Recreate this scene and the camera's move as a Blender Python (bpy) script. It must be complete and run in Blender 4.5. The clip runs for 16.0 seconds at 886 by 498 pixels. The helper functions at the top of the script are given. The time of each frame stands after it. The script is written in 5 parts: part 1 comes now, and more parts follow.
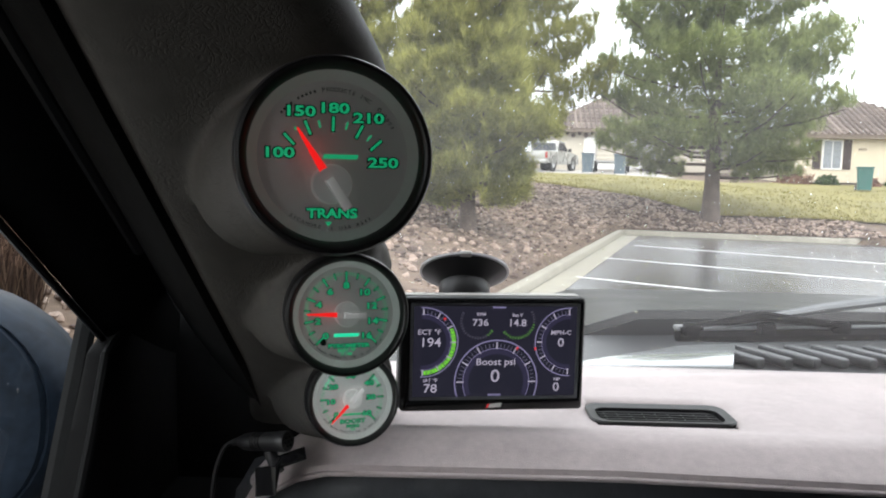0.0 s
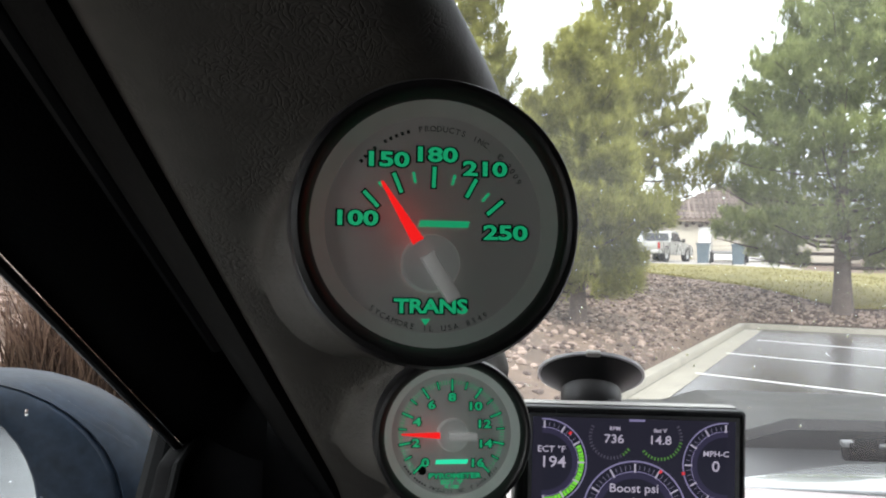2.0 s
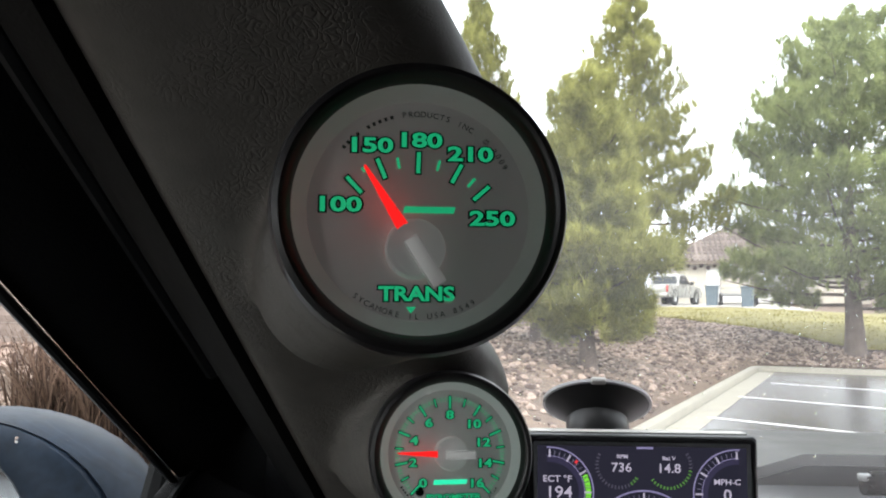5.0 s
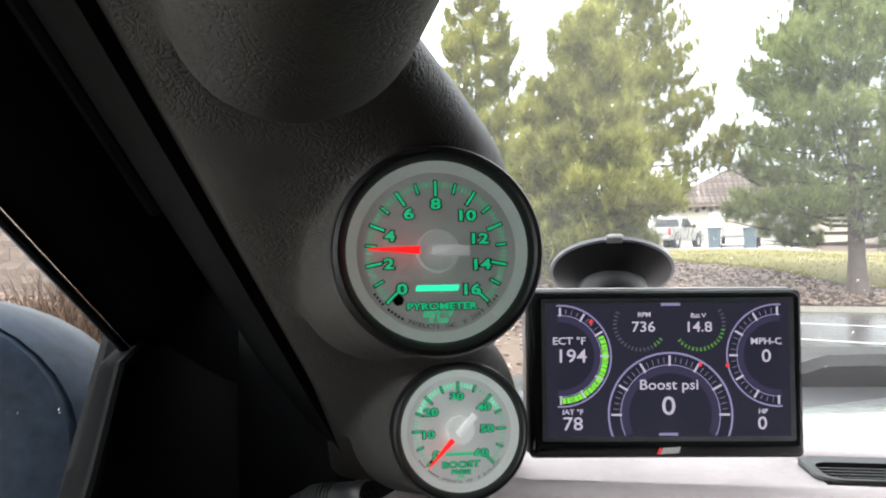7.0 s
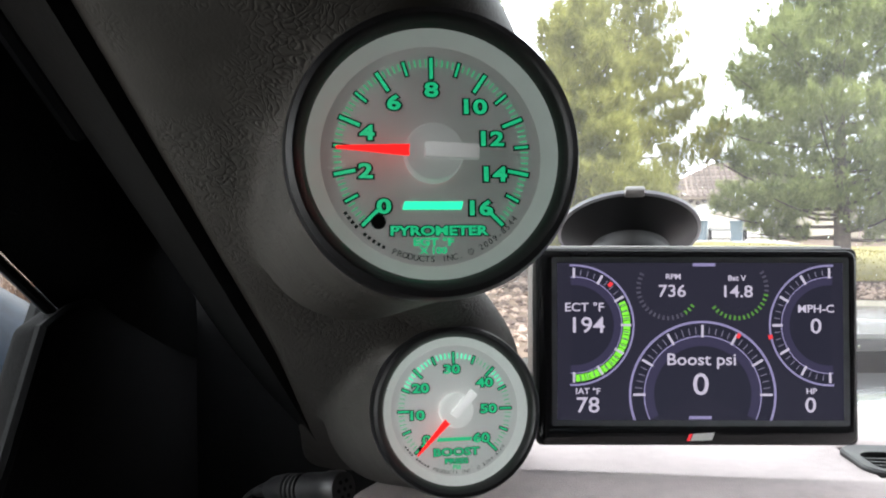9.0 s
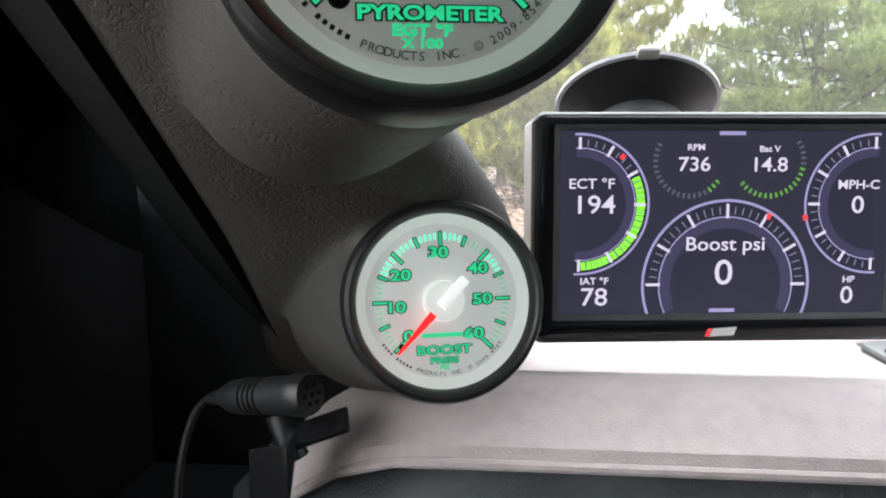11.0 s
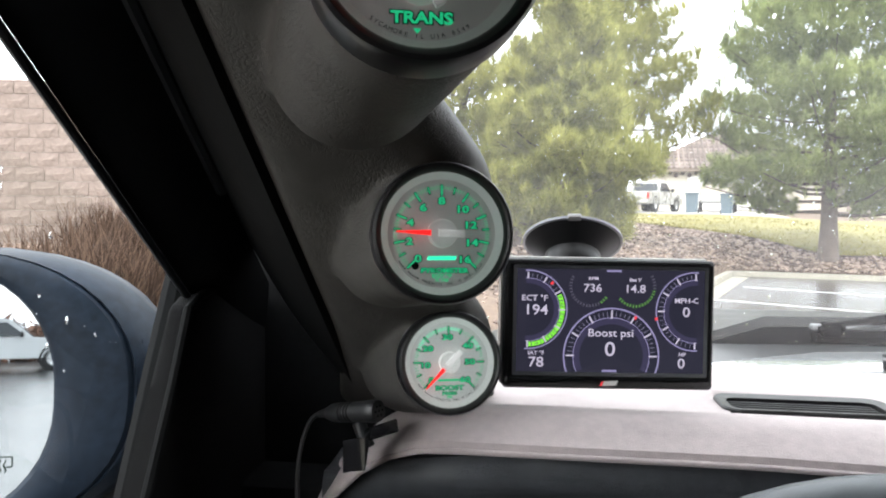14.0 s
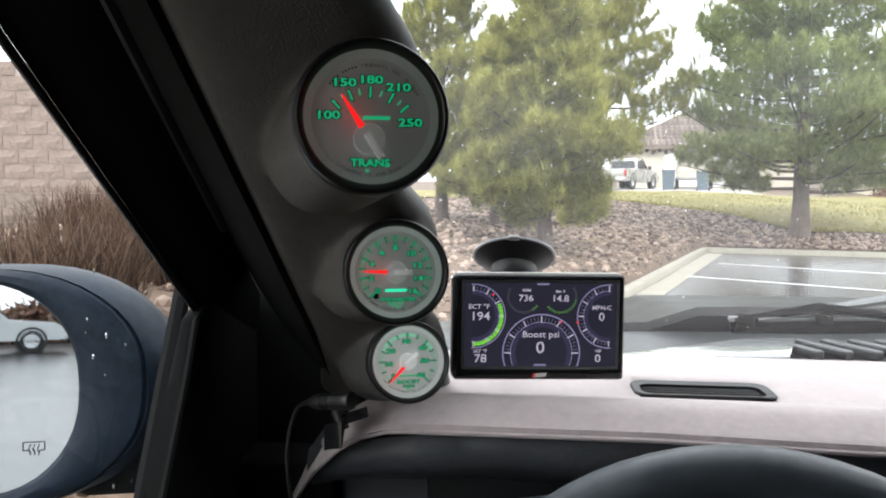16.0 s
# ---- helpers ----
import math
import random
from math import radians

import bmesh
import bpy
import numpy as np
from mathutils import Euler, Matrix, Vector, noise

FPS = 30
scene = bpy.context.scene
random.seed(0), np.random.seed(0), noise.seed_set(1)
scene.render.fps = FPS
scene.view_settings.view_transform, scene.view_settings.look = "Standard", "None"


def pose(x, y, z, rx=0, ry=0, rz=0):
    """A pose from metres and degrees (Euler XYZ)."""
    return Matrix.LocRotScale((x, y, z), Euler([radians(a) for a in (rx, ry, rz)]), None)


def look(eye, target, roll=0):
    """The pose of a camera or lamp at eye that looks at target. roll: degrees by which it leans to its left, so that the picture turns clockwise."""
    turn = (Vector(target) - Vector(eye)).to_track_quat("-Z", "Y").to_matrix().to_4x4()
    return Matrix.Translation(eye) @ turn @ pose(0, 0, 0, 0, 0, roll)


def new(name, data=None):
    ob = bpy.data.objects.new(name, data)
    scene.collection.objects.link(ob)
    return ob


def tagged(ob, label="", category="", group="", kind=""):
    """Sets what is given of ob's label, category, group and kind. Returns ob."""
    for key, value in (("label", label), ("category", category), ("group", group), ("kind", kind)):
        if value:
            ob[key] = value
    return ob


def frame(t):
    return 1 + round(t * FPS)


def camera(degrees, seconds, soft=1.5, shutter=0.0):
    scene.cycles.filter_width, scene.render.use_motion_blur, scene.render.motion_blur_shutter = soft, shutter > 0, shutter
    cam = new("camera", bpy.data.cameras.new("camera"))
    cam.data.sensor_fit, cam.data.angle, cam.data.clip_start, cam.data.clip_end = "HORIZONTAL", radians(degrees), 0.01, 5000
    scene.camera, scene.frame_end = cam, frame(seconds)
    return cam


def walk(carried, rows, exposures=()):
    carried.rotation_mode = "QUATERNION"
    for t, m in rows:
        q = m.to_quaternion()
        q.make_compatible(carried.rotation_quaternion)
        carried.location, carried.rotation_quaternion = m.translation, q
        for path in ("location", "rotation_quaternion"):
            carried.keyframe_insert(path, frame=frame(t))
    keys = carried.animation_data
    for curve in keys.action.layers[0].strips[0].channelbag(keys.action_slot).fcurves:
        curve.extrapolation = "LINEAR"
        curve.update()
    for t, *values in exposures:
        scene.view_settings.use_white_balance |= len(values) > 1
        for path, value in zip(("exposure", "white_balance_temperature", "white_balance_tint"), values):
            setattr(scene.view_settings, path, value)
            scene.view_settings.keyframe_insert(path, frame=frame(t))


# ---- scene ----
cam = camera(62.0, 16.0, 2.0)
PATH = [
    (0.0, (0.00422, -0.01808, 1.58501), (-0.00073, 1.97128, 1.37909), 1.23),
    (0.5, (-0.00057, 0.00763, 1.58398), (-0.10338, 2.00071, 1.45344), 1.72),
    (1.0, (-0.00673, 0.03607, 1.58302), (-0.21458, 2.02466, 1.53513), 1.42),
    (1.5, (-0.00590, 0.05151, 1.58276), (-0.29374, 2.03067, 1.59235), 1.22),
    (2.0, (-0.00466, 0.05275, 1.58129), (-0.30596, 2.02960, 1.61679), 1.01),
    (2.5, (-0.00278, 0.05333, 1.57934), (-0.31348, 2.02817, 1.63830), 0.77),
    (3.0, (-0.00211, 0.05464, 1.57852), (-0.31785, 2.02777, 1.66247), 0.63),
    (5.5, (-0.00088, 0.06036, 1.56110), (-0.32198, 2.02740, 1.72736), -0.15),
    (6.0, (-0.00243, 0.07132, 1.54693), (-0.32418, 2.04034, 1.68625), -1.01),
    (6.5, (-0.00507, 0.09438, 1.52866), (-0.33554, 2.06540, 1.60540), -2.03),
    (7.0, (-0.00610, 0.12146, 1.51679), (-0.33366, 2.09433, 1.53866), -0.94),
    (7.5, (-0.00969, 0.14761, 1.51466), (-0.32134, 2.12307, 1.53523), -0.27),
    (8.0, (-0.01086, 0.16022, 1.51450), (-0.32172, 2.13576, 1.53944), -0.51),
    (8.5, (-0.01404, 0.16262, 1.51347), (-0.31555, 2.13947, 1.54704), -0.69),
    (9.0, (-0.01751, 0.17722, 1.49998), (-0.31311, 2.15525, 1.49615), -0.42),
    (9.5, (-0.02203, 0.19557, 1.49049), (-0.30156, 2.17252, 1.37424), -0.89),
    (12.0, (-0.02728, 0.22446, 1.48382), (-0.24044, 2.19718, 1.23297), -0.19),
    (12.5, (-0.01881, 0.19792, 1.48589), (-0.27129, 2.16967, 1.26576), -0.52),
    (13.0, (-0.01215, 0.15202, 1.49723), (-0.27980, 2.12434, 1.30146), -0.43),
    (13.5, (-0.00542, 0.08481, 1.51191), (-0.28155, 2.06082, 1.37355), -0.12),
    (14.0, (0.00025, 0.02497, 1.52575), (-0.27207, 2.00424, 1.43434), 0.48),
    (14.5, (0.01156, -0.01464, 1.53430), (-0.26632, 1.96380, 1.44181), 0.57),
    (15.0, (0.01771, -0.04306, 1.54809), (-0.25234, 1.93543, 1.43551), 0.52),
    (15.5, (0.02449, -0.06201, 1.56064), (-0.23138, 1.91764, 1.43599), 0.34),
    (16.0, (0.02777, -0.07253, 1.56109), (-0.18863, 1.91000, 1.41034), 0.11),
]
walk(cam, [(t, look(eye, target, roll)) for t, eye, target, roll in PATH],
     [(0, 0.0), (1.2, -0.02), (3, 0.2), (5.5, 0.34), (7, 0.5), (9, 0.62), (12, 1.15), (13.2, 1.02), (14.5, 0.44), (16, 0.26)])

# ---- world, sun, exposure ----
world = bpy.data.worlds.new("overcast")
scene.world = world
world.use_nodes = True
wn, wl = world.node_tree.nodes, world.node_tree.links
wn.clear()
sky = wn.new("ShaderNodeTexSky")
sky.sky_type, sky.sun_disc = "NISHITA", False
sky.sun_elevation, sky.sun_rotation = radians(48), radians(200)
sky.dust_density, sky.air_density = 6.0, 1.0
bg1 = wn.new("ShaderNodeBackground")
bg1.inputs["Strength"].default_value = 0.05
wl.new(sky.outputs[0], bg1.inputs["Color"])
bg2 = wn.new("ShaderNodeBackground")          # the cloud layer
bg2.inputs["Color"].default_value = (0.93, 0.96, 1.0, 1)
bg2.inputs["Strength"].default_value = 2.9
add = wn.new("ShaderNodeAddShader")
wl.new(bg1.outputs[0], add.inputs[0]); wl.new(bg2.outputs[0], add.inputs[1])
wo = wn.new("ShaderNodeOutputWorld")
wl.new(add.outputs[0], wo.inputs["Surface"])
sun = new("sun", bpy.data.lights.new("sun", "SUN"))
sun.data.energy, sun.data.angle, sun.data.color = 1.2, radians(25), (1.0, 0.97, 0.92)
sun.matrix_basis = pose(0, 0, 30, 42, 0, 20)

# ---- materials ----
MATS = {}


def material(name, color, rough=0.6, metal=0.0, spec=0.5, noise_scale=0.0, vary=0.0, bump=0.0, bump_scale=None, emit=None, power=0.0, coat=0.0, rand=0.0, second=None, detail=4.0):
    """A principled material with two scales of noise in its colour and a fine relief. second: the colour that the noise blends to."""
    m = bpy.data.materials.new(name)
    m.use_nodes = True
    nodes, links = m.node_tree.nodes, m.node_tree.links
    b = nodes["Principled BSDF"]
    b.inputs["Base Color"].default_value = (*color, 1)
    b.inputs["Roughness"].default_value = rough
    b.inputs["Metallic"].default_value = metal
    b.inputs["Specular IOR Level"].default_value = spec
    b.inputs["Coat Weight"].default_value = coat
    if emit:
        b.inputs["Emission Color"].default_value = (*emit, 1)
        b.inputs["Emission Strength"].default_value = power
    co = nodes.new("ShaderNodeTexCoord").outputs["Object"]
    if noise_scale:
        n1, n2 = nodes.new("ShaderNodeTexNoise"), nodes.new("ShaderNodeTexNoise")
        n1.inputs["Scale"].default_value, n1.inputs["Detail"].default_value = noise_scale, detail
        n2.inputs["Scale"].default_value, n2.inputs["Detail"].default_value = noise_scale * 7.3, detail
        links.new(co, n1.inputs["Vector"]); links.new(co, n2.inputs["Vector"])
        mix = nodes.new("ShaderNodeMix")
        mix.data_type, mix.blend_type = "FLOAT", "MIX"
        mix.inputs[0].default_value = 0.45
        links.new(n1.outputs[0], mix.inputs[2]); links.new(n2.outputs[0], mix.inputs[3])
        fac = mix.outputs[0]
        if rand:
            geo = nodes.new("ShaderNodeNewGeometry")
            ma = nodes.new("ShaderNodeMath"); ma.operation = "MULTIPLY_ADD"
            ma.inputs[1].default_value = rand
            links.new(geo.outputs["Random Per Island"], ma.inputs[0]); links.new(fac, ma.inputs[2])
            mb = nodes.new("ShaderNodeMath"); mb.operation = "SUBTRACT"
            mb.inputs[1].default_value = rand / 2
            links.new(ma.outputs[0], mb.inputs[0])
            fac = mb.outputs[0]
        ramp = nodes.new("ShaderNodeValToRGB")
        lo = tuple(c * (1 - vary) for c in color)
        hi = second or tuple(min(1, c * (1 + vary)) for c in color)
        ramp.color_ramp.elements[0].position, ramp.color_ramp.elements[1].position = 0.3, 0.7
        ramp.color_ramp.elements[0].color, ramp.color_ramp.elements[1].color = (*lo, 1), (*hi, 1)
        links.new(fac, ramp.inputs[0]); links.new(ramp.outputs[0], b.inputs["Base Color"])
        rr = nodes.new("ShaderNodeMapRange")
        rr.inputs["To Min"].default_value, rr.inputs["To Max"].default_value = max(0.02, rough - 0.1), min(1, rough + 0.1)
        links.new(n1.outputs[0], rr.inputs[0]); links.new(rr.outputs[0], b.inputs["Roughness"])
    if bump:
        n3 = nodes.new("ShaderNodeTexNoise")
        n3.inputs["Scale"].default_value, n3.inputs["Detail"].default_value = bump_scale or noise_scale * 12, 3.0
        links.new(co, n3.inputs["Vector"])
        bp = nodes.new("ShaderNodeBump")
        bp.inputs["Strength"].default_value, bp.inputs["Distance"].default_value = bump, 0.001 if (bump_scale or 100) > 60 else 0.02
        links.new(n3.outputs[0], bp.inputs["Height"]); links.new(bp.outputs[0], b.inputs["Normal"])
    MATS[name] = m
    return m


def glass(name, tint=(1, 1, 1), ior=1.45, rough=0.0, haze=0.0):
    """A thin pane: clear, with a Fresnel gloss."""
    m = bpy.data.materials.new(name)
    m.use_nodes = True
    nodes, links = m.node_tree.nodes, m.node_tree.links
    nodes.clear()
    tr, gl, fr, mx, out = (nodes.new("ShaderNode" + k) for k in ("BsdfTransparent", "BsdfGlossy", "Fresnel", "MixShader", "OutputMaterial"))
    tr.inputs[0].default_value = (*tint, 1)
    gl.inputs["Roughness"].default_value = rough
    fr.inputs[0].default_value = ior
    links.new(fr.outputs[0], mx.inputs[0]); links.new(tr.outputs[0], mx.inputs[1]); links.new(gl.outputs[0], mx.inputs[2])
    last = mx.outputs[0]
    if haze:                                     # a thin wet film with haze and lens glare painted in as scattering
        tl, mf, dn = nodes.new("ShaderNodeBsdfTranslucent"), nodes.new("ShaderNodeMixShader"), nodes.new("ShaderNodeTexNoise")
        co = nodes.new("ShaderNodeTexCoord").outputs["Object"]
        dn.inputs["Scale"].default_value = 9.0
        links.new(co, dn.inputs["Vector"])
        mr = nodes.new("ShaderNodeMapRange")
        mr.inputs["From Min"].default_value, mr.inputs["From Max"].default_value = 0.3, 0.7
        mr.inputs["To Min"].default_value, mr.inputs["To Max"].default_value = haze * 0.6, haze * 1.4
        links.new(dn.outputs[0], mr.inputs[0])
        sp, haze_fade, mm = nodes.new("ShaderNodeSeparateXYZ"), nodes.new("ShaderNodeMapRange"), nodes.new("ShaderNodeMath")
        haze_fade.inputs["From Min"].default_value, haze_fade.inputs["From Max"].default_value = 1.40, 1.50   # painted haze thinner low on the glass
        haze_fade.inputs["To Min"].default_value, haze_fade.inputs["To Max"].default_value = 0.12, 1.0
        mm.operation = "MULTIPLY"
        links.new(co, sp.inputs[0]); links.new(sp.outputs["Z"], haze_fade.inputs[0])
        links.new(mr.outputs[0], mm.inputs[0]); links.new(haze_fade.outputs[0], mm.inputs[1]); links.new(mm.outputs[0], mf.inputs[0])
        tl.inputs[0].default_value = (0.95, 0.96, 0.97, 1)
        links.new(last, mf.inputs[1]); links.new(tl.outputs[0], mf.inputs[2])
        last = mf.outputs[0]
    links.new(last, out.inputs[0])
    MATS[name] = m
    return m


def leather(name, color, rough, scale, strength, vary=0.25):
    """Grained vinyl: wrinkled cells stretched one way, with a fine grain over them."""
    m = material(name, color, rough, noise_scale=14, vary=vary)
    nodes, links = m.node_tree.nodes, m.node_tree.links
    co = nodes.new("ShaderNodeTexCoord").outputs["Object"]
    wob = nodes.new("ShaderNodeTexNoise"); wob.inputs["Scale"].default_value = scale * 0.35
    links.new(co, wob.inputs["Vector"])
    mixv = nodes.new("ShaderNodeMix"); mixv.data_type = "VECTOR"; mixv.inputs[0].default_value = 0.045
    links.new(co, mixv.inputs[4]); links.new(wob.outputs["Color"], mixv.inputs[5])
    vo = nodes.new("ShaderNodeTexVoronoi"); vo.feature = "DISTANCE_TO_EDGE"; vo.inputs["Scale"].default_value = scale
    links.new(mixv.outputs[1], vo.inputs["Vector"])
    rp = nodes.new("ShaderNodeMapRange"); rp.inputs["From Max"].default_value = 0.16
    links.new(vo.outputs["Distance"], rp.inputs[0])
    fine = nodes.new("ShaderNodeTexNoise"); fine.inputs["Scale"].default_value = scale * 5
    links.new(co, fine.inputs["Vector"])
    big = nodes.new("ShaderNodeTexNoise"); big.inputs["Scale"].default_value = 24.0
    links.new(co, big.inputs["Vector"])
    mr = nodes.new("ShaderNodeMapRange"); mr.inputs["From Min"].default_value, mr.inputs["From Max"].default_value = 0.4, 0.65
    links.new(big.outputs[0], mr.inputs[0])
    mul = nodes.new("ShaderNodeMath"); mul.operation = "MULTIPLY"
    links.new(rp.outputs[0], mul.inputs[0]); links.new(mr.outputs[0], mul.inputs[1])
    ad = nodes.new("ShaderNodeMath"); ad.operation = "MULTIPLY_ADD"; ad.inputs[1].default_value = 0.16
    links.new(fine.outputs[0], ad.inputs[0]); links.new(mul.outputs[0], ad.inputs[2])
    bp = nodes.new("ShaderNodeBump"); bp.inputs["Strength"].default_value, bp.inputs["Distance"].default_value = strength, 0.0012
    links.new(ad.outputs[0], bp.inputs["Height"]); links.new(bp.outputs[0], nodes["Principled BSDF"].inputs["Normal"])
    return m


M_POD = leather("grey_vinyl", (0.066, 0.063, 0.058), 0.5, 250, 0.38)
M_POD.node_tree.nodes["Principled BSDF"].inputs["Specular IOR Level"].default_value = 0.28
M_BLACK = material("black_trim", (0.007, 0.0075, 0.008), 0.7, spec=0.12, noise_scale=30, vary=0.3, bump=0.2, bump_scale=900)
M_DOOR = leather("black_door_vinyl", (0.007, 0.007, 0.0075), 0.75, 420, 0.3)
M_DOOR.node_tree.nodes["Principled BSDF"].inputs["Specular IOR Level"].default_value = 0.12
M_BEZEL = material("black_bezel", (0.012, 0.012, 0.013), 0.33, noise_scale=60, vary=0.2, bump=0.05, bump_scale=1500)
# emission of dials, hubs and rims stands in for daylight, stronger gauge by gauge
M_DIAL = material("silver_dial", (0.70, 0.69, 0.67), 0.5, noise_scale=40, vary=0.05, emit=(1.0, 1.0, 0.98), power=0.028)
M_DIAL2 = material("silver_dial_soft_daylight", (0.70, 0.69, 0.67), 0.5, noise_scale=40, vary=0.05, emit=(0.97, 1.0, 0.98), power=0.045)
M_DIAL3 = material("white_dial_daylight", (0.72, 0.72, 0.71), 0.5, noise_scale=40, vary=0.05, emit=(0.97, 1.0, 0.99), power=0.14)
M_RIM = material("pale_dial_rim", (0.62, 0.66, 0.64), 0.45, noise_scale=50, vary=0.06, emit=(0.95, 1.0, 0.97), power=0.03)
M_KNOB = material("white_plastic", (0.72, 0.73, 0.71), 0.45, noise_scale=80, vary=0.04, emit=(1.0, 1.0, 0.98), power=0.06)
M_HUB2 = material("white_hub_soft_daylight", (0.74, 0.75, 0.73), 0.4, noise_scale=80, vary=0.04, emit=(0.98, 1.0, 0.99), power=0.085)
M_HUB3 = material("white_hub_daylight", (0.76, 0.77, 0.75), 0.4, noise_scale=80, vary=0.04, emit=(0.98, 1.0, 0.99), power=0.24)
M_RIM2 = material("dial_rim_soft_glow", (0.62, 0.66, 0.64), 0.45, noise_scale=50, vary=0.06, emit=(0.90, 1.0, 0.96), power=0.09)
M_RIM3 = material("dial_rim_strong_glow", (0.64, 0.67, 0.66), 0.45, noise_scale=50, vary=0.06, emit=(0.95, 1.0, 0.98), power=0.17)
M_INK = material("dark_ink", (0.012, 0.03, 0.022), 0.6)
M_GREEN = material("green_backlight", (0.05, 0.5, 0.25), 0.6, emit=(0.02, 0.78, 0.33), power=0.34)
M_GREEN_HOT = material("bright_green_backlight", (0.05, 0.6, 0.35), 0.6, emit=(0.03, 0.95, 0.5), power=0.75)
M_NEEDLE = material("lit_red_needle", (0.8, 0.02, 0.02), 0.5, emit=(1.0, 0.015, 0.015), power=0.85)
M_LENS = glass("clear_gauge_lens", (0.96, 0.97, 0.97), 1.3)
M_MAT = material("suede_dash_cover", (0.45, 0.39, 0.385), 0.95, spec=0.15, noise_scale=22, vary=0.14, bump=0.5, bump_scale=1300)
M_MAT.node_tree.nodes["Principled BSDF"].inputs["Sheen Weight"].default_value = 0.25
M_DASH = leather("black_dash_vinyl", (0.045, 0.049, 0.056), 0.5, 300, 0.5)
M_VENT = material("black_vent_plastic", (0.014, 0.014, 0.014), 0.45, noise_scale=60, vary=0.3)
M_VENTHI = material("grey_vent_plastic", (0.13, 0.13, 0.125), 0.4, noise_scale=60, vary=0.2)
M_SHELL = material("black_plastic_shell", (0.018, 0.018, 0.019), 0.42, noise_scale=50, vary=0.2, bump=0.08, bump_scale=2000)
M_SILVER = material("silver_plastic_edge", (0.42, 0.41, 0.39), 0.38, metal=0.3, noise_scale=50, vary=0.08)
M_GLOSS = material("gloss_black_plastic", (0.012, 0.012, 0.013), 0.14, noise_scale=50, vary=0.2)
M_CUP = material("black_rubber_cup", (0.012, 0.012, 0.013), 0.42, spec=0.3, noise_scale=40, vary=0.2)
M_CLEAR = material("milky_cup_edge", (0.28, 0.28, 0.29), 0.3, noise_scale=40, vary=0.1)
M_WHEEL = leather("black_wheel_leather", (0.05, 0.06, 0.07), 0.42, 600, 0.25)
M_LCD = material("lcd_panel", (0.01, 0.01, 0.015), 0.22, emit=(0.017, 0.0165, 0.027), power=1.0)
M_LCD2 = material("lcd_dial_face", (0.01, 0.01, 0.015), 0.22, emit=(0.030, 0.027, 0.055), power=1.0)
M_LCD3 = material("lcd_dial_core", (0.01, 0.01, 0.015), 0.22, emit=(0.015, 0.015, 0.025), power=1.0)
M_LAV = material("lcd_lavender", (0.1, 0.1, 0.1), 0.3, emit=(0.18, 0.16, 0.30), power=1.0)
M_WHITE = material("lcd_white", (0.1, 0.1, 0.1), 0.3, emit=(0.37, 0.34, 0.43), power=1.0)
M_DIM = material("lcd_dim", (0.05, 0.05, 0.05), 0.3, emit=(0.11, 0.10, 0.15), power=1.0)
M_LIME = material("lcd_green", (0.1, 0.2, 0.05), 0.3, emit=(0.15, 0.58, 0.03), power=1.0)
M_MOSS = material("lcd_moss_green", (0.05, 0.1, 0.03), 0.3, emit=(0.06, 0.17, 0.03), power=1.0)
M_DIMMER = material("lcd_faint", (0.03, 0.03, 0.03), 0.3, emit=(0.05, 0.047, 0.07), power=1.0)
M_LRED = material("lcd_red", (0.2, 0.02, 0.02), 0.3, emit=(0.6, 0.03, 0.04), power=1.0)
# the windshield carries painted haze and glare besides its wetness
M_GLASS = glass("windshield_glass", (0.94, 0.96, 0.95), 1.33, haze=0.040)
M_SIDE = glass("side_glass", (0.95, 0.97, 0.96), 1.45)
M_DROP = material("rain_water", (1, 1, 1), 0.0)
M_DROP.node_tree.nodes["Principled BSDF"].inputs["Transmission Weight"].default_value = 1.0
M_DROP.node_tree.nodes["Principled BSDF"].inputs["IOR"].default_value = 1.33
M_PAINT = material("dark_blue_paint", (0.008, 0.014, 0.024), 0.5, spec=0.16, noise_scale=18, vary=0.5, second=(0.018, 0.03, 0.05), bump=0.15, bump_scale=400)
M_NOSE = material("wet_charcoal_paint", (0.012, 0.0125, 0.0135), 0.4, spec=0.3, noise_scale=9, vary=0.4, bump=0.1, bump_scale=300)
M_MIRROR = material("mirror_glass", (0.46, 0.49, 0.51), 0.015, metal=1.0)
M_COWL_GLINT = material("cowl_sky_glint", (0.38, 0.40, 0.41), 0.16, metal=0.35, noise_scale=5, vary=0.15, coat=0.6)
M_RUBBER = material("wet_wiper_rubber", (0.005, 0.005, 0.0055), 0.9, spec=0.04, noise_scale=40, vary=0.3)
M_BEVEL = material("grey_bevel_plastic", (0.10, 0.105, 0.11), 0.4, noise_scale=20, vary=0.3)
M_COWL = material("grey_cowl_plastic", (0.03, 0.032, 0.034), 0.35, noise_scale=20, vary=0.3)
M_METAL = material("wiper_metal", (0.16, 0.165, 0.17), 0.42, metal=0.6, noise_scale=40, vary=0.2)
M_HEADLINER = material("grey_headliner", (0.09, 0.087, 0.084), 0.95, noise_scale=20, vary=0.15)
M_SEAT = material("dark_grey_cloth", (0.05, 0.05, 0.055), 0.95, noise_scale=60, vary=0.3)
M_ASPHALT = material("wet_asphalt", (0.03, 0.032, 0.036), 0.22, noise_scale=0.5, vary=0.5, second=(0.055, 0.057, 0.06), bump=0.12, bump_scale=45)
M_PAINTLINE = material("worn_white_line", (0.7, 0.7, 0.68), 0.45, noise_scale=3, vary=0.25)
M_KERB = material("wet_concrete", (0.30, 0.28, 0.23), 0.6, noise_scale=2.5, vary=0.25, bump=0.3, bump_scale=30)
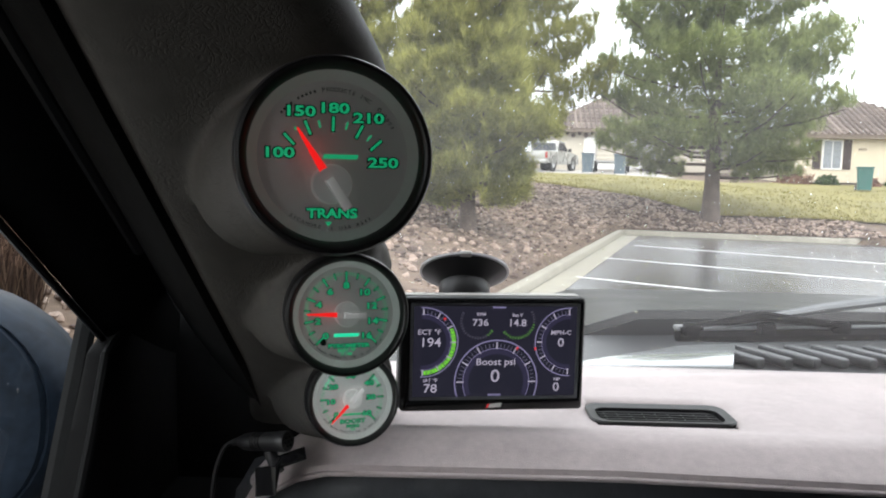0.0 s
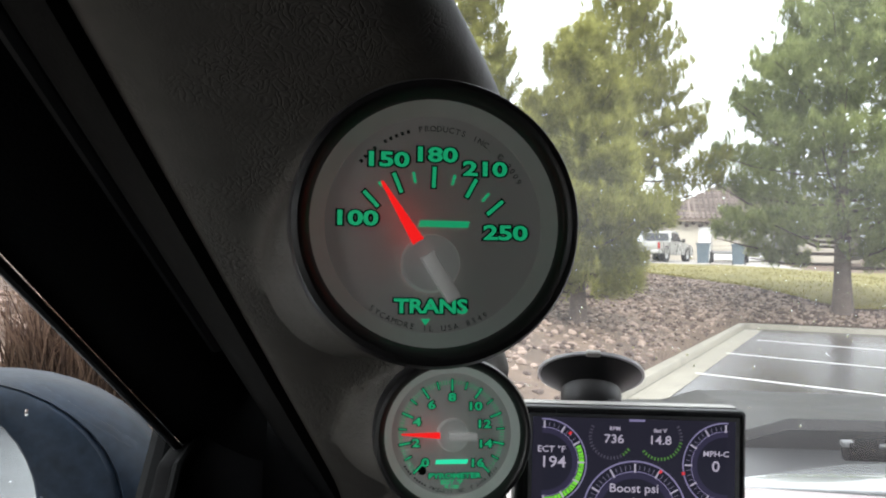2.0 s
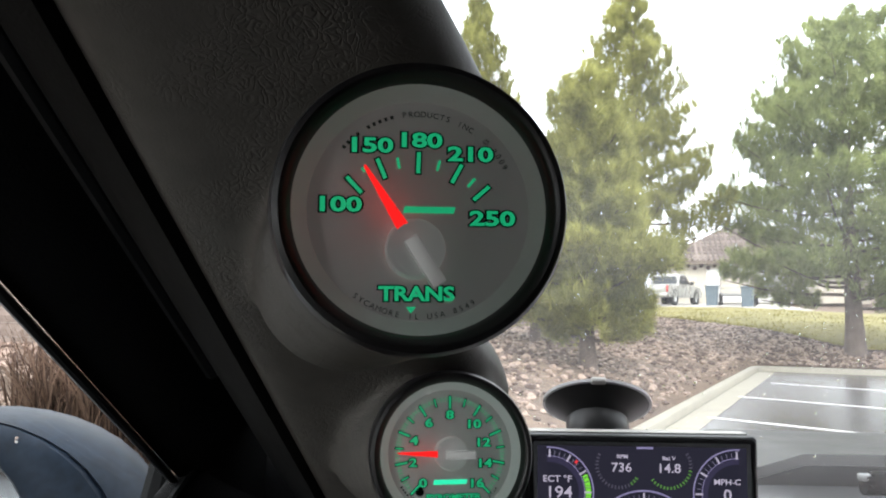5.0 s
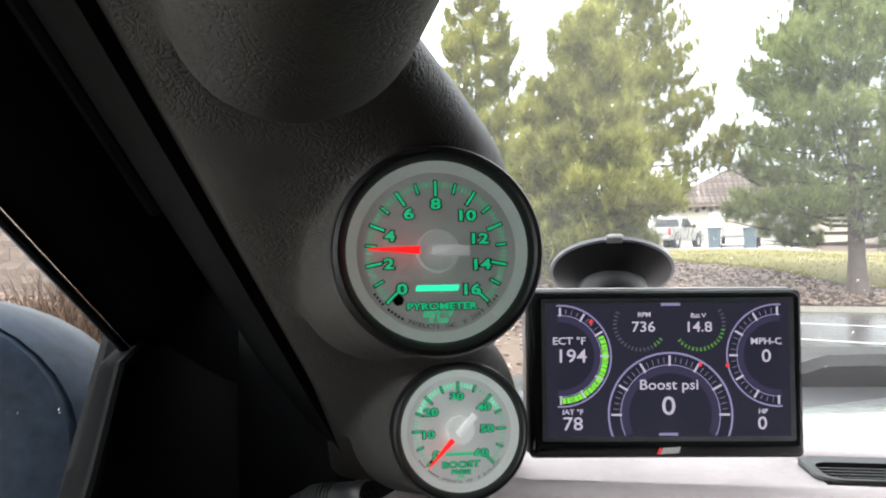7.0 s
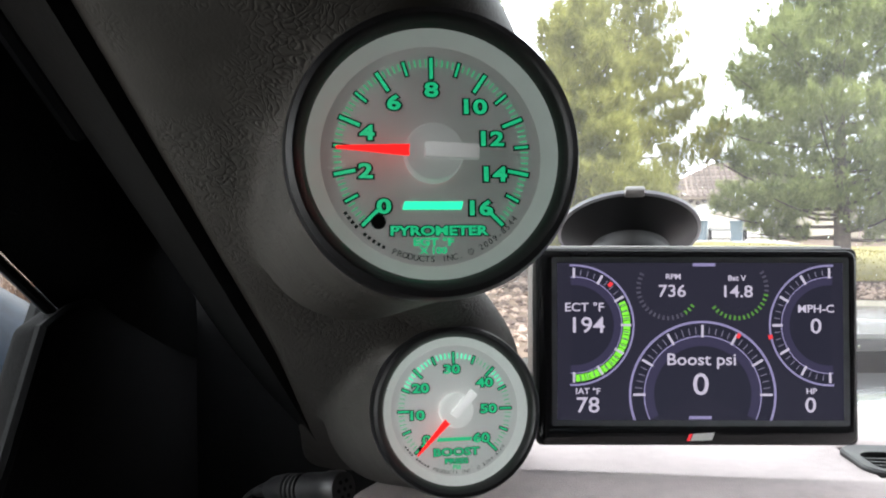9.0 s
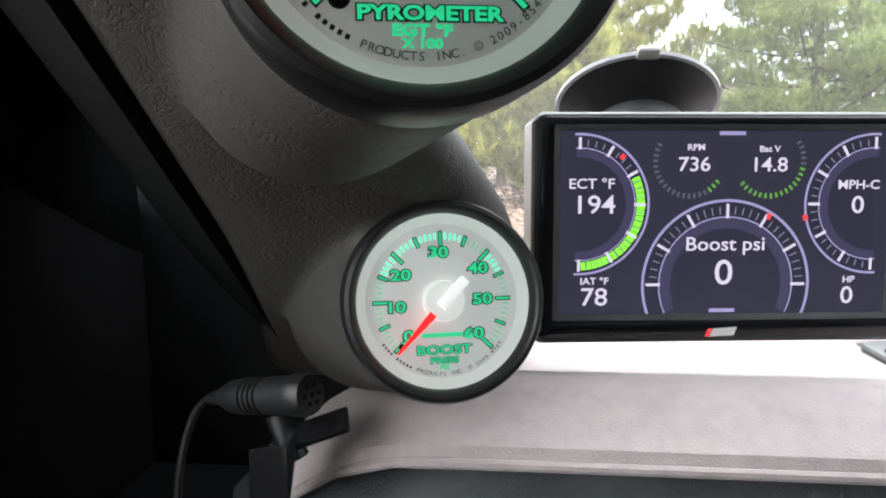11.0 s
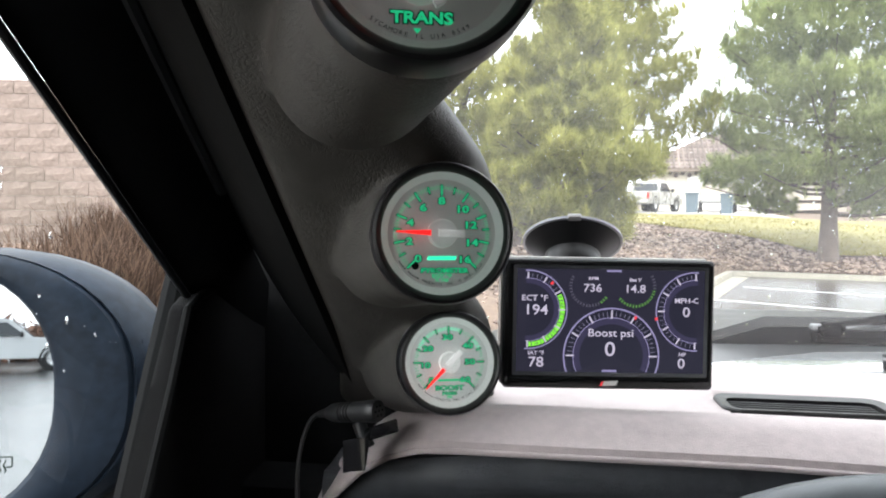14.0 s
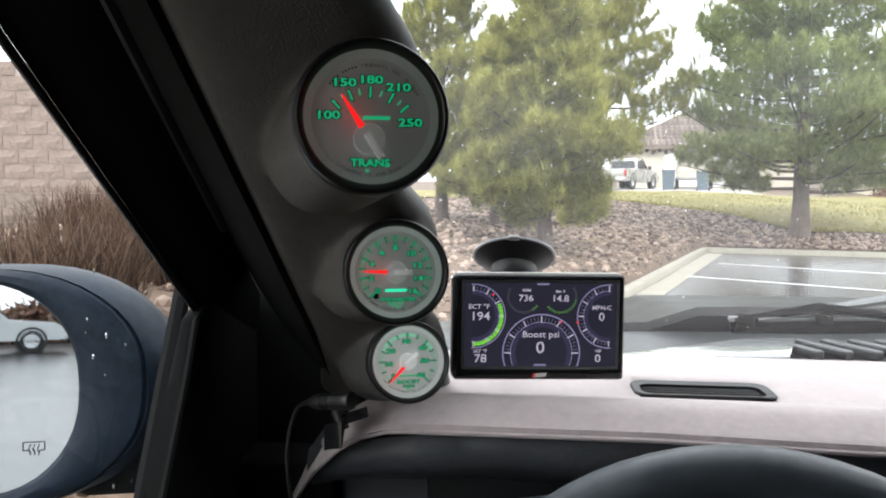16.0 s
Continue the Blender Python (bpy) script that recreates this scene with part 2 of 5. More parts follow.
M_DIRT = material("brown_soil", (0.11, 0.075, 0.055), 0.95, noise_scale=1.5, vary=0.4, second=(0.2, 0.14, 0.10), bump=0.6, bump_scale=12)
M_GRASSG = material("dormant_lawn", (0.19, 0.165, 0.042), 0.9, noise_scale=0.6, vary=0.35, second=(0.27, 0.235, 0.075), bump=0.5, bump_scale=25)
M_BLADE = material("yellow_green_grass", (0.20, 0.175, 0.042), 0.8, noise_scale=0.7, vary=0.35, second=(0.28, 0.245, 0.08), rand=0.5)
M_STONE = material("river_stone", (0.15, 0.09, 0.065), 0.6, noise_scale=1.3, vary=0.5, second=(0.33, 0.245, 0.195), rand=1.1, bump=0.2, bump_scale=40)
M_BARK = material("pine_bark", (0.13, 0.10, 0.085), 0.95, noise_scale=4, vary=0.45, bump=0.9, bump_scale=18)
M_PINE = material("pine_needles", (0.30, 0.31, 0.085), 0.7, noise_scale=0.9, vary=0.4, second=(0.53, 0.52, 0.17), rand=0.35)
M_PINE2 = material("blue_green_pine_needles", (0.25, 0.31, 0.12), 0.7, noise_scale=0.9, vary=0.4, second=(0.50, 0.55, 0.23), rand=0.35)
M_STRAW = material("dry_grass_straw", (0.075, 0.046, 0.034), 0.85, noise_scale=3, vary=0.4, second=(0.16, 0.105, 0.075), rand=0.6)
M_TWIG = material("bare_twigs", (0.10, 0.07, 0.06), 0.9, noise_scale=4, vary=0.3)
M_STUCCO = material("cream_stucco", (0.62, 0.55, 0.42), 0.9, noise_scale=1.2, vary=0.1, bump=0.3, bump_scale=40)
M_STUCCO2 = material("white_stucco", (0.50, 0.46, 0.39), 0.9, noise_scale=1.2, vary=0.08, bump=0.3, bump_scale=40)
M_TILE = material("brown_roof_tile", (0.14, 0.105, 0.088), 0.8, noise_scale=1.5, vary=0.3, second=(0.22, 0.175, 0.15), rand=0.6)
M_FASCIA = material("brown_fascia", (0.20, 0.16, 0.13), 0.7, noise_scale=3, vary=0.2)
M_SHUTTER = material("dark_brown_shutter", (0.045, 0.03, 0.028), 0.6, noise_scale=6, vary=0.2)
M_WINDOW = material("dark_window_pane", (0.20, 0.22, 0.24), 0.08, noise_scale=1.0, vary=0.25)
M_FRAME = material("white_window_frame", (0.72, 0.72, 0.70), 0.5, noise_scale=5, vary=0.05)
M_CARW = material("pale_car_paint", (0.62, 0.63, 0.63), 0.25, noise_scale=2, vary=0.06, coat=0.5)
M_CARS = material("silver_car_paint", (0.36, 0.36, 0.34), 0.28, metal=0.4, noise_scale=2, vary=0.08, coat=0.4)
M_TYRE = material("tyre_rubber", (0.02, 0.02, 0.02), 0.8, noise_scale=10, vary=0.2)
M_CARGLASS = material("dark_car_glass", (0.03, 0.035, 0.04), 0.06)
M_CHROME = material("wheel_alloy", (0.5, 0.5, 0.5), 0.3, metal=0.9, noise_scale=10, vary=0.1)
M_LAMPRED = material("red_tail_lamp", (0.35, 0.03, 0.03), 0.25)
M_BIN1 = material("blue_grey_bin", (0.10, 0.135, 0.165), 0.55, noise_scale=3, vary=0.15)
M_BIN2 = material("teal_bin", (0.04, 0.14, 0.13), 0.55, noise_scale=3, vary=0.15)
M_BLOCK = material("tan_split_block", (0.21, 0.165, 0.14), 0.95, noise_scale=2.2, vary=0.25, second=(0.27, 0.22, 0.19), bump=0.9, bump_scale=14)
M_MORTAR = material("pale_mortar", (0.30, 0.265, 0.24), 0.95, noise_scale=8, vary=0.12, bump=0.3, bump_scale=80)
M_CONC = material("driveway_concrete", (0.36, 0.34, 0.31), 0.7, noise_scale=0.8, vary=0.15)
M_SHRUB = material("shrub_leaves", (0.06, 0.10, 0.03), 0.7, noise_scale=2, vary=0.4, rand=0.5)
M_SHRUBR = material("reddish_shrub", (0.17, 0.09, 0.06), 0.8, noise_scale=2, vary=0.4, rand=0.5)
M_STEEL = material("weathered_steel", (0.30, 0.30, 0.30), 0.5, metal=0.5, noise_scale=3, vary=0.2)


def foliage(m, share=0.65):
    """Lets light through thin needles: part of the surface is translucent in the same colour."""
    nodes, links = m.node_tree.nodes, m.node_tree.links
    b = nodes["Principled BSDF"]
    tr, mx = nodes.new("ShaderNodeBsdfTranslucent"), nodes.new("ShaderNodeMixShader")
    mx.inputs[0].default_value = share
    links.new(b.inputs["Base Color"].links[0].from_socket, tr.inputs[0])
    links.new(b.outputs[0], mx.inputs[1]); links.new(tr.outputs[0], mx.inputs[2])
    links.new(mx.outputs[0], nodes["Material Output"].inputs[0])


for m_ in (M_PINE, M_PINE2, M_BLADE, M_STRAW, M_SHRUB):
    foliage(m_)


# ---- builders ----
def obj(name, bm, mat, parent=None, label="", smooth=True, m=None):
    me = bpy.data.meshes.new(name)
    bmesh.ops.recalc_face_normals(bm, faces=bm.faces[:])
    bm.to_mesh(me)
    bm.free()
    me.materials.append(mat)
    if smooth:
        for p in me.polygons:
            p.use_smooth = True
        me.set_sharp_from_angle(angle=radians(38))
    ob = new(name, me)
    if parent:
        ob.parent = parent
    if m is not None:
        ob.matrix_basis = m
    if label:
        tagged(ob, label)
    return ob


def facing(ob, way):
    """Turns an open sheet's faces so that they look along way."""
    me, w = ob.data, Vector(way)
    if sum((p.normal.dot(w) * p.area for p in me.polygons)) < 0:
        me.flip_normals()
    return ob


def part(name, bm, mat, parent, label="", smooth=True, m=None):
    return obj(name, bm, mat, parent, label, smooth, m)


def base(name, m, label, category, group="", kind=""):
    e = new(name)
    e.empty_display_size = 0.05
    e.matrix_basis = m
    return tagged(e, label, category, group, kind)


def raw(name, verts, faces, mat, parent=None, label="", smooth=False):
    me = bpy.data.meshes.new(name)
    me.from_pydata([tuple(v) for v in verts], [], [tuple(f) for f in faces])
    me.materials.append(mat)
    if smooth:
        for p in me.polygons:
            p.use_smooth = True
    ob = new(name, me)
    if parent:
        ob.parent = parent
    if label:
        tagged(ob, label)
    return ob


def box(sx, sy, sz, at=(0, 0, 0), bevel=0.0, seg=2, bm=None, turn=None):
    """A bevelled box of that size about its middle."""
    one = bmesh.new()
    bmesh.ops.create_cube(one, size=1)
    bmesh.ops.scale(one, vec=(sx, sy, sz), verts=one.verts)
    if bevel:
        bmesh.ops.bevel(one, geom=one.edges[:], offset=bevel, segments=seg, profile=0.5, affect="EDGES")
    m = Matrix.Translation(at) @ (turn if turn is not None else Matrix())
    bmesh.ops.transform(one, matrix=m, verts=one.verts)
    return join(bm, one)


def join(bm, one):
    if bm is None:
        return one
    me = bpy.data.meshes.new("tmp")
    one.to_mesh(me)
    one.free()
    bm.from_mesh(me)
    bpy.data.meshes.remove(me)
    return bm


def lathe(profile, n=48, m=None, bm=None, close=False):
    """Turns (radius, height) pairs about z."""
    one = bmesh.new()
    rings = []
    for r, h in profile:
        if r < 1e-6:
            rings.append([one.verts.new((0, 0, h))])
        else:
            rings.append([one.verts.new((r * math.cos(2 * math.pi * i / n), r * math.sin(2 * math.pi * i / n), h)) for i in range(n)])
    pairs = list(zip(rings, rings[1:])) + ([(rings[-1], rings[0])] if close else [])
    for a, b in pairs:
        for i in range(n):
            j = (i + 1) % n
            if len(a) == 1 and len(b) == 1:
                continue
            if len(a) == 1:
                one.faces.new((a[0], b[i], b[j]))
            elif len(b) == 1:
                one.faces.new((a[i], a[j], b[0]))
            else:
                one.faces.new((a[i], a[j], b[j], b[i]))
    if m is not None:
        bmesh.ops.transform(one, matrix=m, verts=one.verts)
    return join(bm, one)


def tube(points, radius, n=12, bm=None, caps=True):
    """A round tube along points; radius: a number, or one for each point."""
    one = bmesh.new()
    pts = [Vector(p) for p in points]
    rr = radius if isinstance(radius, (list, tuple)) else [radius] * len(pts)
    rings, side = [], None
    for i, p in enumerate(pts):
        d = (pts[min(i + 1, len(pts) - 1)] - pts[max(i - 1, 0)]).normalized()
        if side is None:
            side = d.orthogonal().normalized()
        side = (side - d * side.dot(d)).normalized()
        up = d.cross(side)
        rings.append([one.verts.new(p + (side * math.cos(2 * math.pi * k / n) + up * math.sin(2 * math.pi * k / n)) * rr[i]) for k in range(n)])
    for a, b in zip(rings, rings[1:]):
        for k in range(n):
            one.faces.new((a[k], a[(k + 1) % n], b[(k + 1) % n], b[k]))
    if caps:
        one.faces.new(rings[0]); one.faces.new(rings[-1][::-1])
    return join(bm, one)


def loft(sections, bm=None, caps=True):
    """Skins closed sections of equally many points."""
    one = bmesh.new()
    rings = [[one.verts.new(p) for p in s] for s in sections]
    n = len(rings[0])
    for a, b in zip(rings, rings[1:]):
        for k in range(n):
            one.faces.new((a[k], a[(k + 1) % n], b[(k + 1) % n], b[k]))
    if caps:
        one.faces.new(rings[0]); one.faces.new(rings[-1][::-1])
    return join(bm, one)


def prism(outline, depth, m=None, bevel=0.0, bm=None, seg=2):
    """An outline in x, y, made thick from z = 0 to depth."""
    one = bmesh.new()
    lo = [one.verts.new((x, y, 0)) for x, y in outline]
    hi = [one.verts.new((x, y, depth)) for x, y in outline]
    n = len(lo)
    one.faces.new(lo[::-1]); one.faces.new(hi)
    for i in range(n):
        one.faces.new((lo[i], lo[(i + 1) % n], hi[(i + 1) % n], hi[i]))
    if bevel:
        bmesh.ops.bevel(one, geom=one.edges[:], offset=bevel, segments=seg, profile=0.5, affect="EDGES")
    if m is not None:
        bmesh.ops.transform(one, matrix=m, verts=one.verts)
    return join(bm, one)


def round_rect(w, h, r, n=6):
    pts = []
    for cx, cy, a0 in ((w / 2 - r, h / 2 - r, 0), (-w / 2 + r, h / 2 - r, 90), (-w / 2 + r, -h / 2 + r, 180), (w / 2 - r, -h / 2 + r, 270)):
        pts += [(cx + r * math.cos(radians(a0 + 90 * i / n)), cy + r * math.sin(radians(a0 + 90 * i / n))) for i in range(n + 1)]
    return pts


def arc(r0, r1, a0, a1, z=0.0, n=40, c=(0, 0), thick=0.0001, bm=None):
    """A flat band of a ring from a0 to a1 degrees."""
    one = bmesh.new()
    prev = None
    for i in range(n + 1):
        a = radians(a0 + (a1 - a0) * i / n)
        q = [one.verts.new((c[0] + r * math.cos(a), c[1] + r * math.sin(a), zz)) for r, zz in ((r0, z), (r1, z), (r1, z + thick), (r0, z + thick))]
        if prev:
            for k in range(4):
                one.faces.new((prev[k], prev[(k + 1) % 4], q[(k + 1) % 4], q[k]))
        else:
            one.faces.new(q)
        prev = q
    one.faces.new(prev[::-1])
    return join(bm, one)


def text(body, size, at, mat, parent, name="lettering", fat=0.0, wide=1.0, turn=0.0, thick=0.00006, bold=0.0):
    """Raised lettering on a dial, centred on at = (x, y, z)."""
    cu = bpy.data.curves.new("text", "FONT")
    cu.body, cu.size, cu.align_x, cu.align_y = body, size, "CENTER", "CENTER"
    cu.offset, cu.extrude, cu.resolution_u = fat, thick, 3
    tmp = new("tmp", cu)
    me = bpy.data.meshes.new_from_object(tmp.evaluated_get(bpy.context.evaluated_depsgraph_get()))
    bpy.data.objects.remove(tmp)
    bpy.data.curves.remove(cu)
    me.materials.clear()
    me.materials.append(mat)
    me.name = name
    ob = new(name, me)
    ob.parent = parent
    ob.matrix_basis = Matrix.Translation(at) @ pose(0, 0, 0, 0, 0, turn) @ Matrix.Diagonal((wide, 1, 1, 1))
    return ob

# ---- the ground and the car park ----
KL = (Vector((0.80, 8.90)), Vector((4.90, 20.15)))       # kerb along the bed beside the stalls
KF = (Vector((4.90, 20.15)), Vector((10.75, 18.45)))     # kerb across the end
UL, UF = (KL[1] - KL[0]).normalized(), (KF[1] - KF[0]).normalized()
NL, NF = Vector((-UL.y, UL.x)), Vector((-UF.y, UF.x))


def beyond(x, y):
    """How far a place lies past the kerbs, on the bed."""
    p = Vector((x, y))
    return max((p - KL[0]).dot(NL), (p - KF[0]).dot(NF))


def rise(x, y):
    d = beyond(x, y)
    if d <= 0.2:
        return -0.25
    right = min(1, max(0, (x - 8.5) / 6))
    h = 0.10 + 1.05 * (1 - math.exp(-d / 3.0)) * (1 - 0.55 * right) + (0.026 + 0.016 * right) * max(0, y - 20)
    return min(h, 3.2) + 0.05 * noise.noise((x * 0.6, y * 0.6, 0)) * min(1, d)


def spread(lo, hi, fine, grow=1.22):
    """Grid lines, fine about nought and wider further off."""
    out, s, v = [0.0], fine, 0.0
    while v < hi:
        if v > 32: s *= grow
        v += s; out.append(v)
    s, v = fine, 0.0
    while v > lo:
        if v < -14: s *= grow
        v -= s; out.append(v)
    return sorted(out)


xs, ys = spread(-2500, 2500, 0.5), spread(-2500, 2500, 0.5)
verts = [(x, y, rise(x, y)) for y in ys for x in xs]
nx = len(xs)
faces = [(j * nx + i, j * nx + i + 1, (j + 1) * nx + i + 1, (j + 1) * nx + i) for j in range(len(ys) - 1) for i in range(nx - 1)]
tagged(raw("ground", verts, faces, M_DIRT, smooth=True), "brown soil ground rising behind the kerb", "ground", kind="structure")

# asphalt: one polygon inside the kerbs, far out behind and to the side
a0 = KL[0] - UL * 90
far = KF[1] + UF * 0.2
bm = bmesh.new()
vs = [bm.verts.new((p.x, p.y, 0.0)) for p in (a0, KL[1], far, far + Vector((60, -8)), Vector((70, -90)))]
bm.faces.new(vs)
tagged(obj("road", bm, M_ASPHALT, smooth=False), "wet dark asphalt of a car park with standing water", "car park", kind="structure")


def stall_line(p, length, w=0.10):
    d = Vector((0.835, -0.55)).normalized()
    s = Vector((-d.y, d.x)) * w / 2
    q = p + d * length
    bm = bmesh.new()
    bm.faces.new([bm.verts.new((v.x, v.y, 0.004)) for v in (p - s, q - s, q + s, p + s)])
    bm.faces.ensure_lookup_table()
    ext = bmesh.ops.extrude_face_region(bm, geom=bm.faces[:])
    bmesh.ops.translate(bm, vec=(0, 0, 0.003), verts=[g for g in ext["geom"] if isinstance(g, bmesh.types.BMVert)])
    tagged(obj("parking_line", bm, M_PAINTLINE, smooth=False), "worn white painted parking line on wet asphalt", "parking line", "parking lines", "structure")


for p in ((4.38, 17.0), (3.12, 14.25), (1.87, 11.58), (0.75, 9.0)):
    stall_line(Vector(p), 5.6)


def kerb_run(pts, name="kerb"):
    """A concrete kerb with a rounded top edge, along points, its inner face on them."""
    secs = []
    for i, p in enumerate(pts):
        d = (pts[min(i + 1, len(pts) - 1)] - pts[max(i - 1, 0)]).normalized()
        n = Vector((-d.y, d.x))
        prof = ((0.0, -0.05), (0.0, 0.10), (0.012, 0.125), (0.04, 0.135), (0.15, 0.135), (0.165, 0.12), (0.165, -0.05))
        secs.append([(p.x + n.x * u, p.y + n.y * u, h) for u, h in prof])
    bm = loft(secs)
    return tagged(obj(name, bm, M_KERB), "wet concrete kerb round the stone bed", "kerb", kind="structure")


def corner(a, b, c, r, n=7):
    ab, cb = (a - b).normalized(), (c - b).normalized()
    p, q = b + ab * r, b + cb * r
    return [p * (1 - t) ** 2 + b * 2 * t * (1 - t) + q * t ** 2 for t in [i / n for i in range(n + 1)]]


end = KF[1] + Vector((0.9, 2.6))
run = [KL[0] - UL * 60, KL[0] - UL * 10, KL[0]] + corner(KL[0], KL[1], KF[1], 0.35) + [KF[0].lerp(KF[1], 0.5)] + corner(KF[0], KF[1], end, 1.1) + [end]
kerb_run(run)
# gutter strip of pale concrete along the kerb
secs = [[(p.x + NL.x * u, p.y + NL.y * u, 0.006 if k else 0.010) for k, u in enumerate((-0.02, -0.42))] for p in (KL[0] - UL * 40, KL[1] + UL * -0.3)]
bm = bmesh.new()
for a, b in zip(secs, secs[1:]):
    bm.faces.new([bm.verts.new(v) for v in (a[0], a[1], b[1], b[0])])
tagged(obj("gutter", bm, M_KERB, smooth=False), "wet concrete gutter strip along the kerb", "gutter", kind="structure")

# lawn: a sheet a little over the soil, from the edge of the bed up to the houses
LAWN = lambda x: 29.0 - 0.1 * x if x < 3.1 else (28.5 - 1.75 * (x - 3.1) if x < 7.5 else 20.8 - 0.2 * (min(x, 14) - 7.5))
verts, faces, cols = [], [], 0
lx = [-30 + 0.8 * i for i in range(100)]
for x in lx:
    y0 = LAWN(max(x, -6))
    y1 = 41.0 if x < 4 else 38.6
    for k in range(26):
        y = y0 + (y1 - y0) * (k / 25) ** 1.3
        verts.append((x, y, rise(x, y) + 0.06))
for i in range(len(lx) - 1):
    for k in range(25):
        faces.append((i * 26 + k, (i + 1) * 26 + k, (i + 1) * 26 + k + 1, i * 26 + k + 1))
tagged(raw("lawn", verts, faces, M_GRASSG, smooth=True), "dormant yellow-green lawn in front of the houses", "lawn", kind="structure")

rng = np.random.default_rng(5)


def blades(n, place, height, width, mat, name, label, lean=0.5):
    """Thin blades, each a bent strip of two quads."""
    V, F = [], []
    for _ in range(n):
        x, y, z = place()
        a = rng.uniform(0, 2 * math.pi)
        h = height * rng.uniform(0.5, 1.2)
        ln = h * lean * rng.uniform(0.1, 1)
        dx, dy = math.cos(a), math.sin(a)
        sx, sy = -dy * width / 2, dx * width / 2
        k = len(V)
        V += [(x - sx, y - sy, z), (x + sx, y + sy, z), (x + dx * ln * .35 + sx * .8, y + dy * ln * .35 + sy * .8, z + h * .6),
              (x + dx * ln * .35 - sx * .8, y + dy * ln * .35 - sy * .8, z + h * .6), (x + dx * ln, y + dy * ln, z + h)]
        F += [(k, k + 1, k + 2, k + 3), (k + 3, k + 2, k + 4)]
    return tagged(raw(name, V, F, mat), label, "grass", kind="stuff")


def lawn_place():
    x = rng.uniform(0, 24)
    y = LAWN(x) + 14 * rng.random() ** 2.2
    return x, y, rise(x, y) + 0.05


blades(16000, lawn_place, 0.06, 0.03, M_BLADE, "lawn_grass", "short dormant yellow-green grass of the lawn")

# driveway of the far house
bm = bmesh.new()
vs = [bm.verts.new((x, y, rise(x, y) + 0.09)) for x, y in ((3.5, 39.5), (12, 38.2), (13.5, 50), (3.5, 50))]
bm.faces.new(vs)
tagged(obj("driveway", bm, M_CONC, smooth=False), "pale concrete driveway in front of the garage", "driveway", kind="structure")

# river stones on the beds
ico = bmesh.new()
bmesh.ops.create_icosphere(ico, subdivisions=1, radius=1)
IV = np.array([v.co[:] for v in ico.verts]); IF = np.array([[v.index for v in f.verts] for f in ico.faces]); ico.free()


def stones(n, place, lo, hi, name, label):
    V, F = [], []
    for k in range(n):
        x, y, z = place()
        s = lo * (hi / lo) ** (rng.random() ** 1.6)
        v = IV * (1 + rng.uniform(-0.22, 0.22, IV.shape)) * np.array([1, rng.uniform(0.6, 1), rng.uniform(0.4, 0.75)]) * s
        a = rng.uniform(0, 6.28); b = rng.normal(0, 0.3)
        c_, s_ = math.cos(a), math.sin(a)
        v = v @ np.array([[c_, s_, 0], [-s_, c_, 0], [0, 0, 1]]) @ np.array([[1, 0, 0], [0, math.cos(b), math.sin(b)], [0, -math.sin(b), math.cos(b)]])
        V.append(v + (x, y, z + s * 0.25)); F.append(IF + 12 * k if len(IV) == 12 else IF + len(IV) * k)
    return tagged(raw(name, np.concatenate(V).tolist(), np.concatenate(F).tolist(), M_STONE), label, "stones", kind="stuff")


def bed_near():
    while True:
        d = 10.5 * rng.random() ** 0.8
        p = KL[0] + UL * rng.uniform(-9, 20) + NL * (0.2 + d)
        if beyond(p.x, p.y) > 0.2 and p.y < LAWN(max(p.x, -6)) + 0.1:
            return p.x, p.y, rise(p.x, p.y)


def bed_far():
    while True:
        p = KF[0] + UF * rng.uniform(-2, 7) + NF * (0.2 + 5 * rng.random())
        if beyond(p.x, p.y) > 0.2 and p.y < LAWN(p.x) and p.x < 11.2:
            return p.x, p.y, rise(p.x, p.y)


stones(18500, bed_near, 0.028, 0.085, "bed_stones", "brown and grey river stones covering the planting bed")
stones(5000, bed_far, 0.028, 0.085, "end_bed_stones", "brown and grey river stones behind the end kerb")


# ---- trees ----
def needles(m=46, spread_=1.0):
    """One tuft of needles as thin triangles round a short twig."""
    V = []
    for _ in range(m):
        a, e = rng.uniform(0, 6.283), rng.uniform(-0.5, 1.35)
        d = np.array([math.cos(a) * math.cos(e), math.sin(a) * math.cos(e), math.sin(e)])
        o = np.array([0, 0, rng.uniform(-0.3, 0.5)])
        s = np.cross(d, [0.3, 0.2, 1.0]); s /= np.linalg.norm(s)
        L = rng.uniform(0.6, 1.1)
        V += [o + s * 0.035, o - s * 0.035, o + d * L]
    return np.array(V)


TUFTS = [needles() for _ in range(5)]


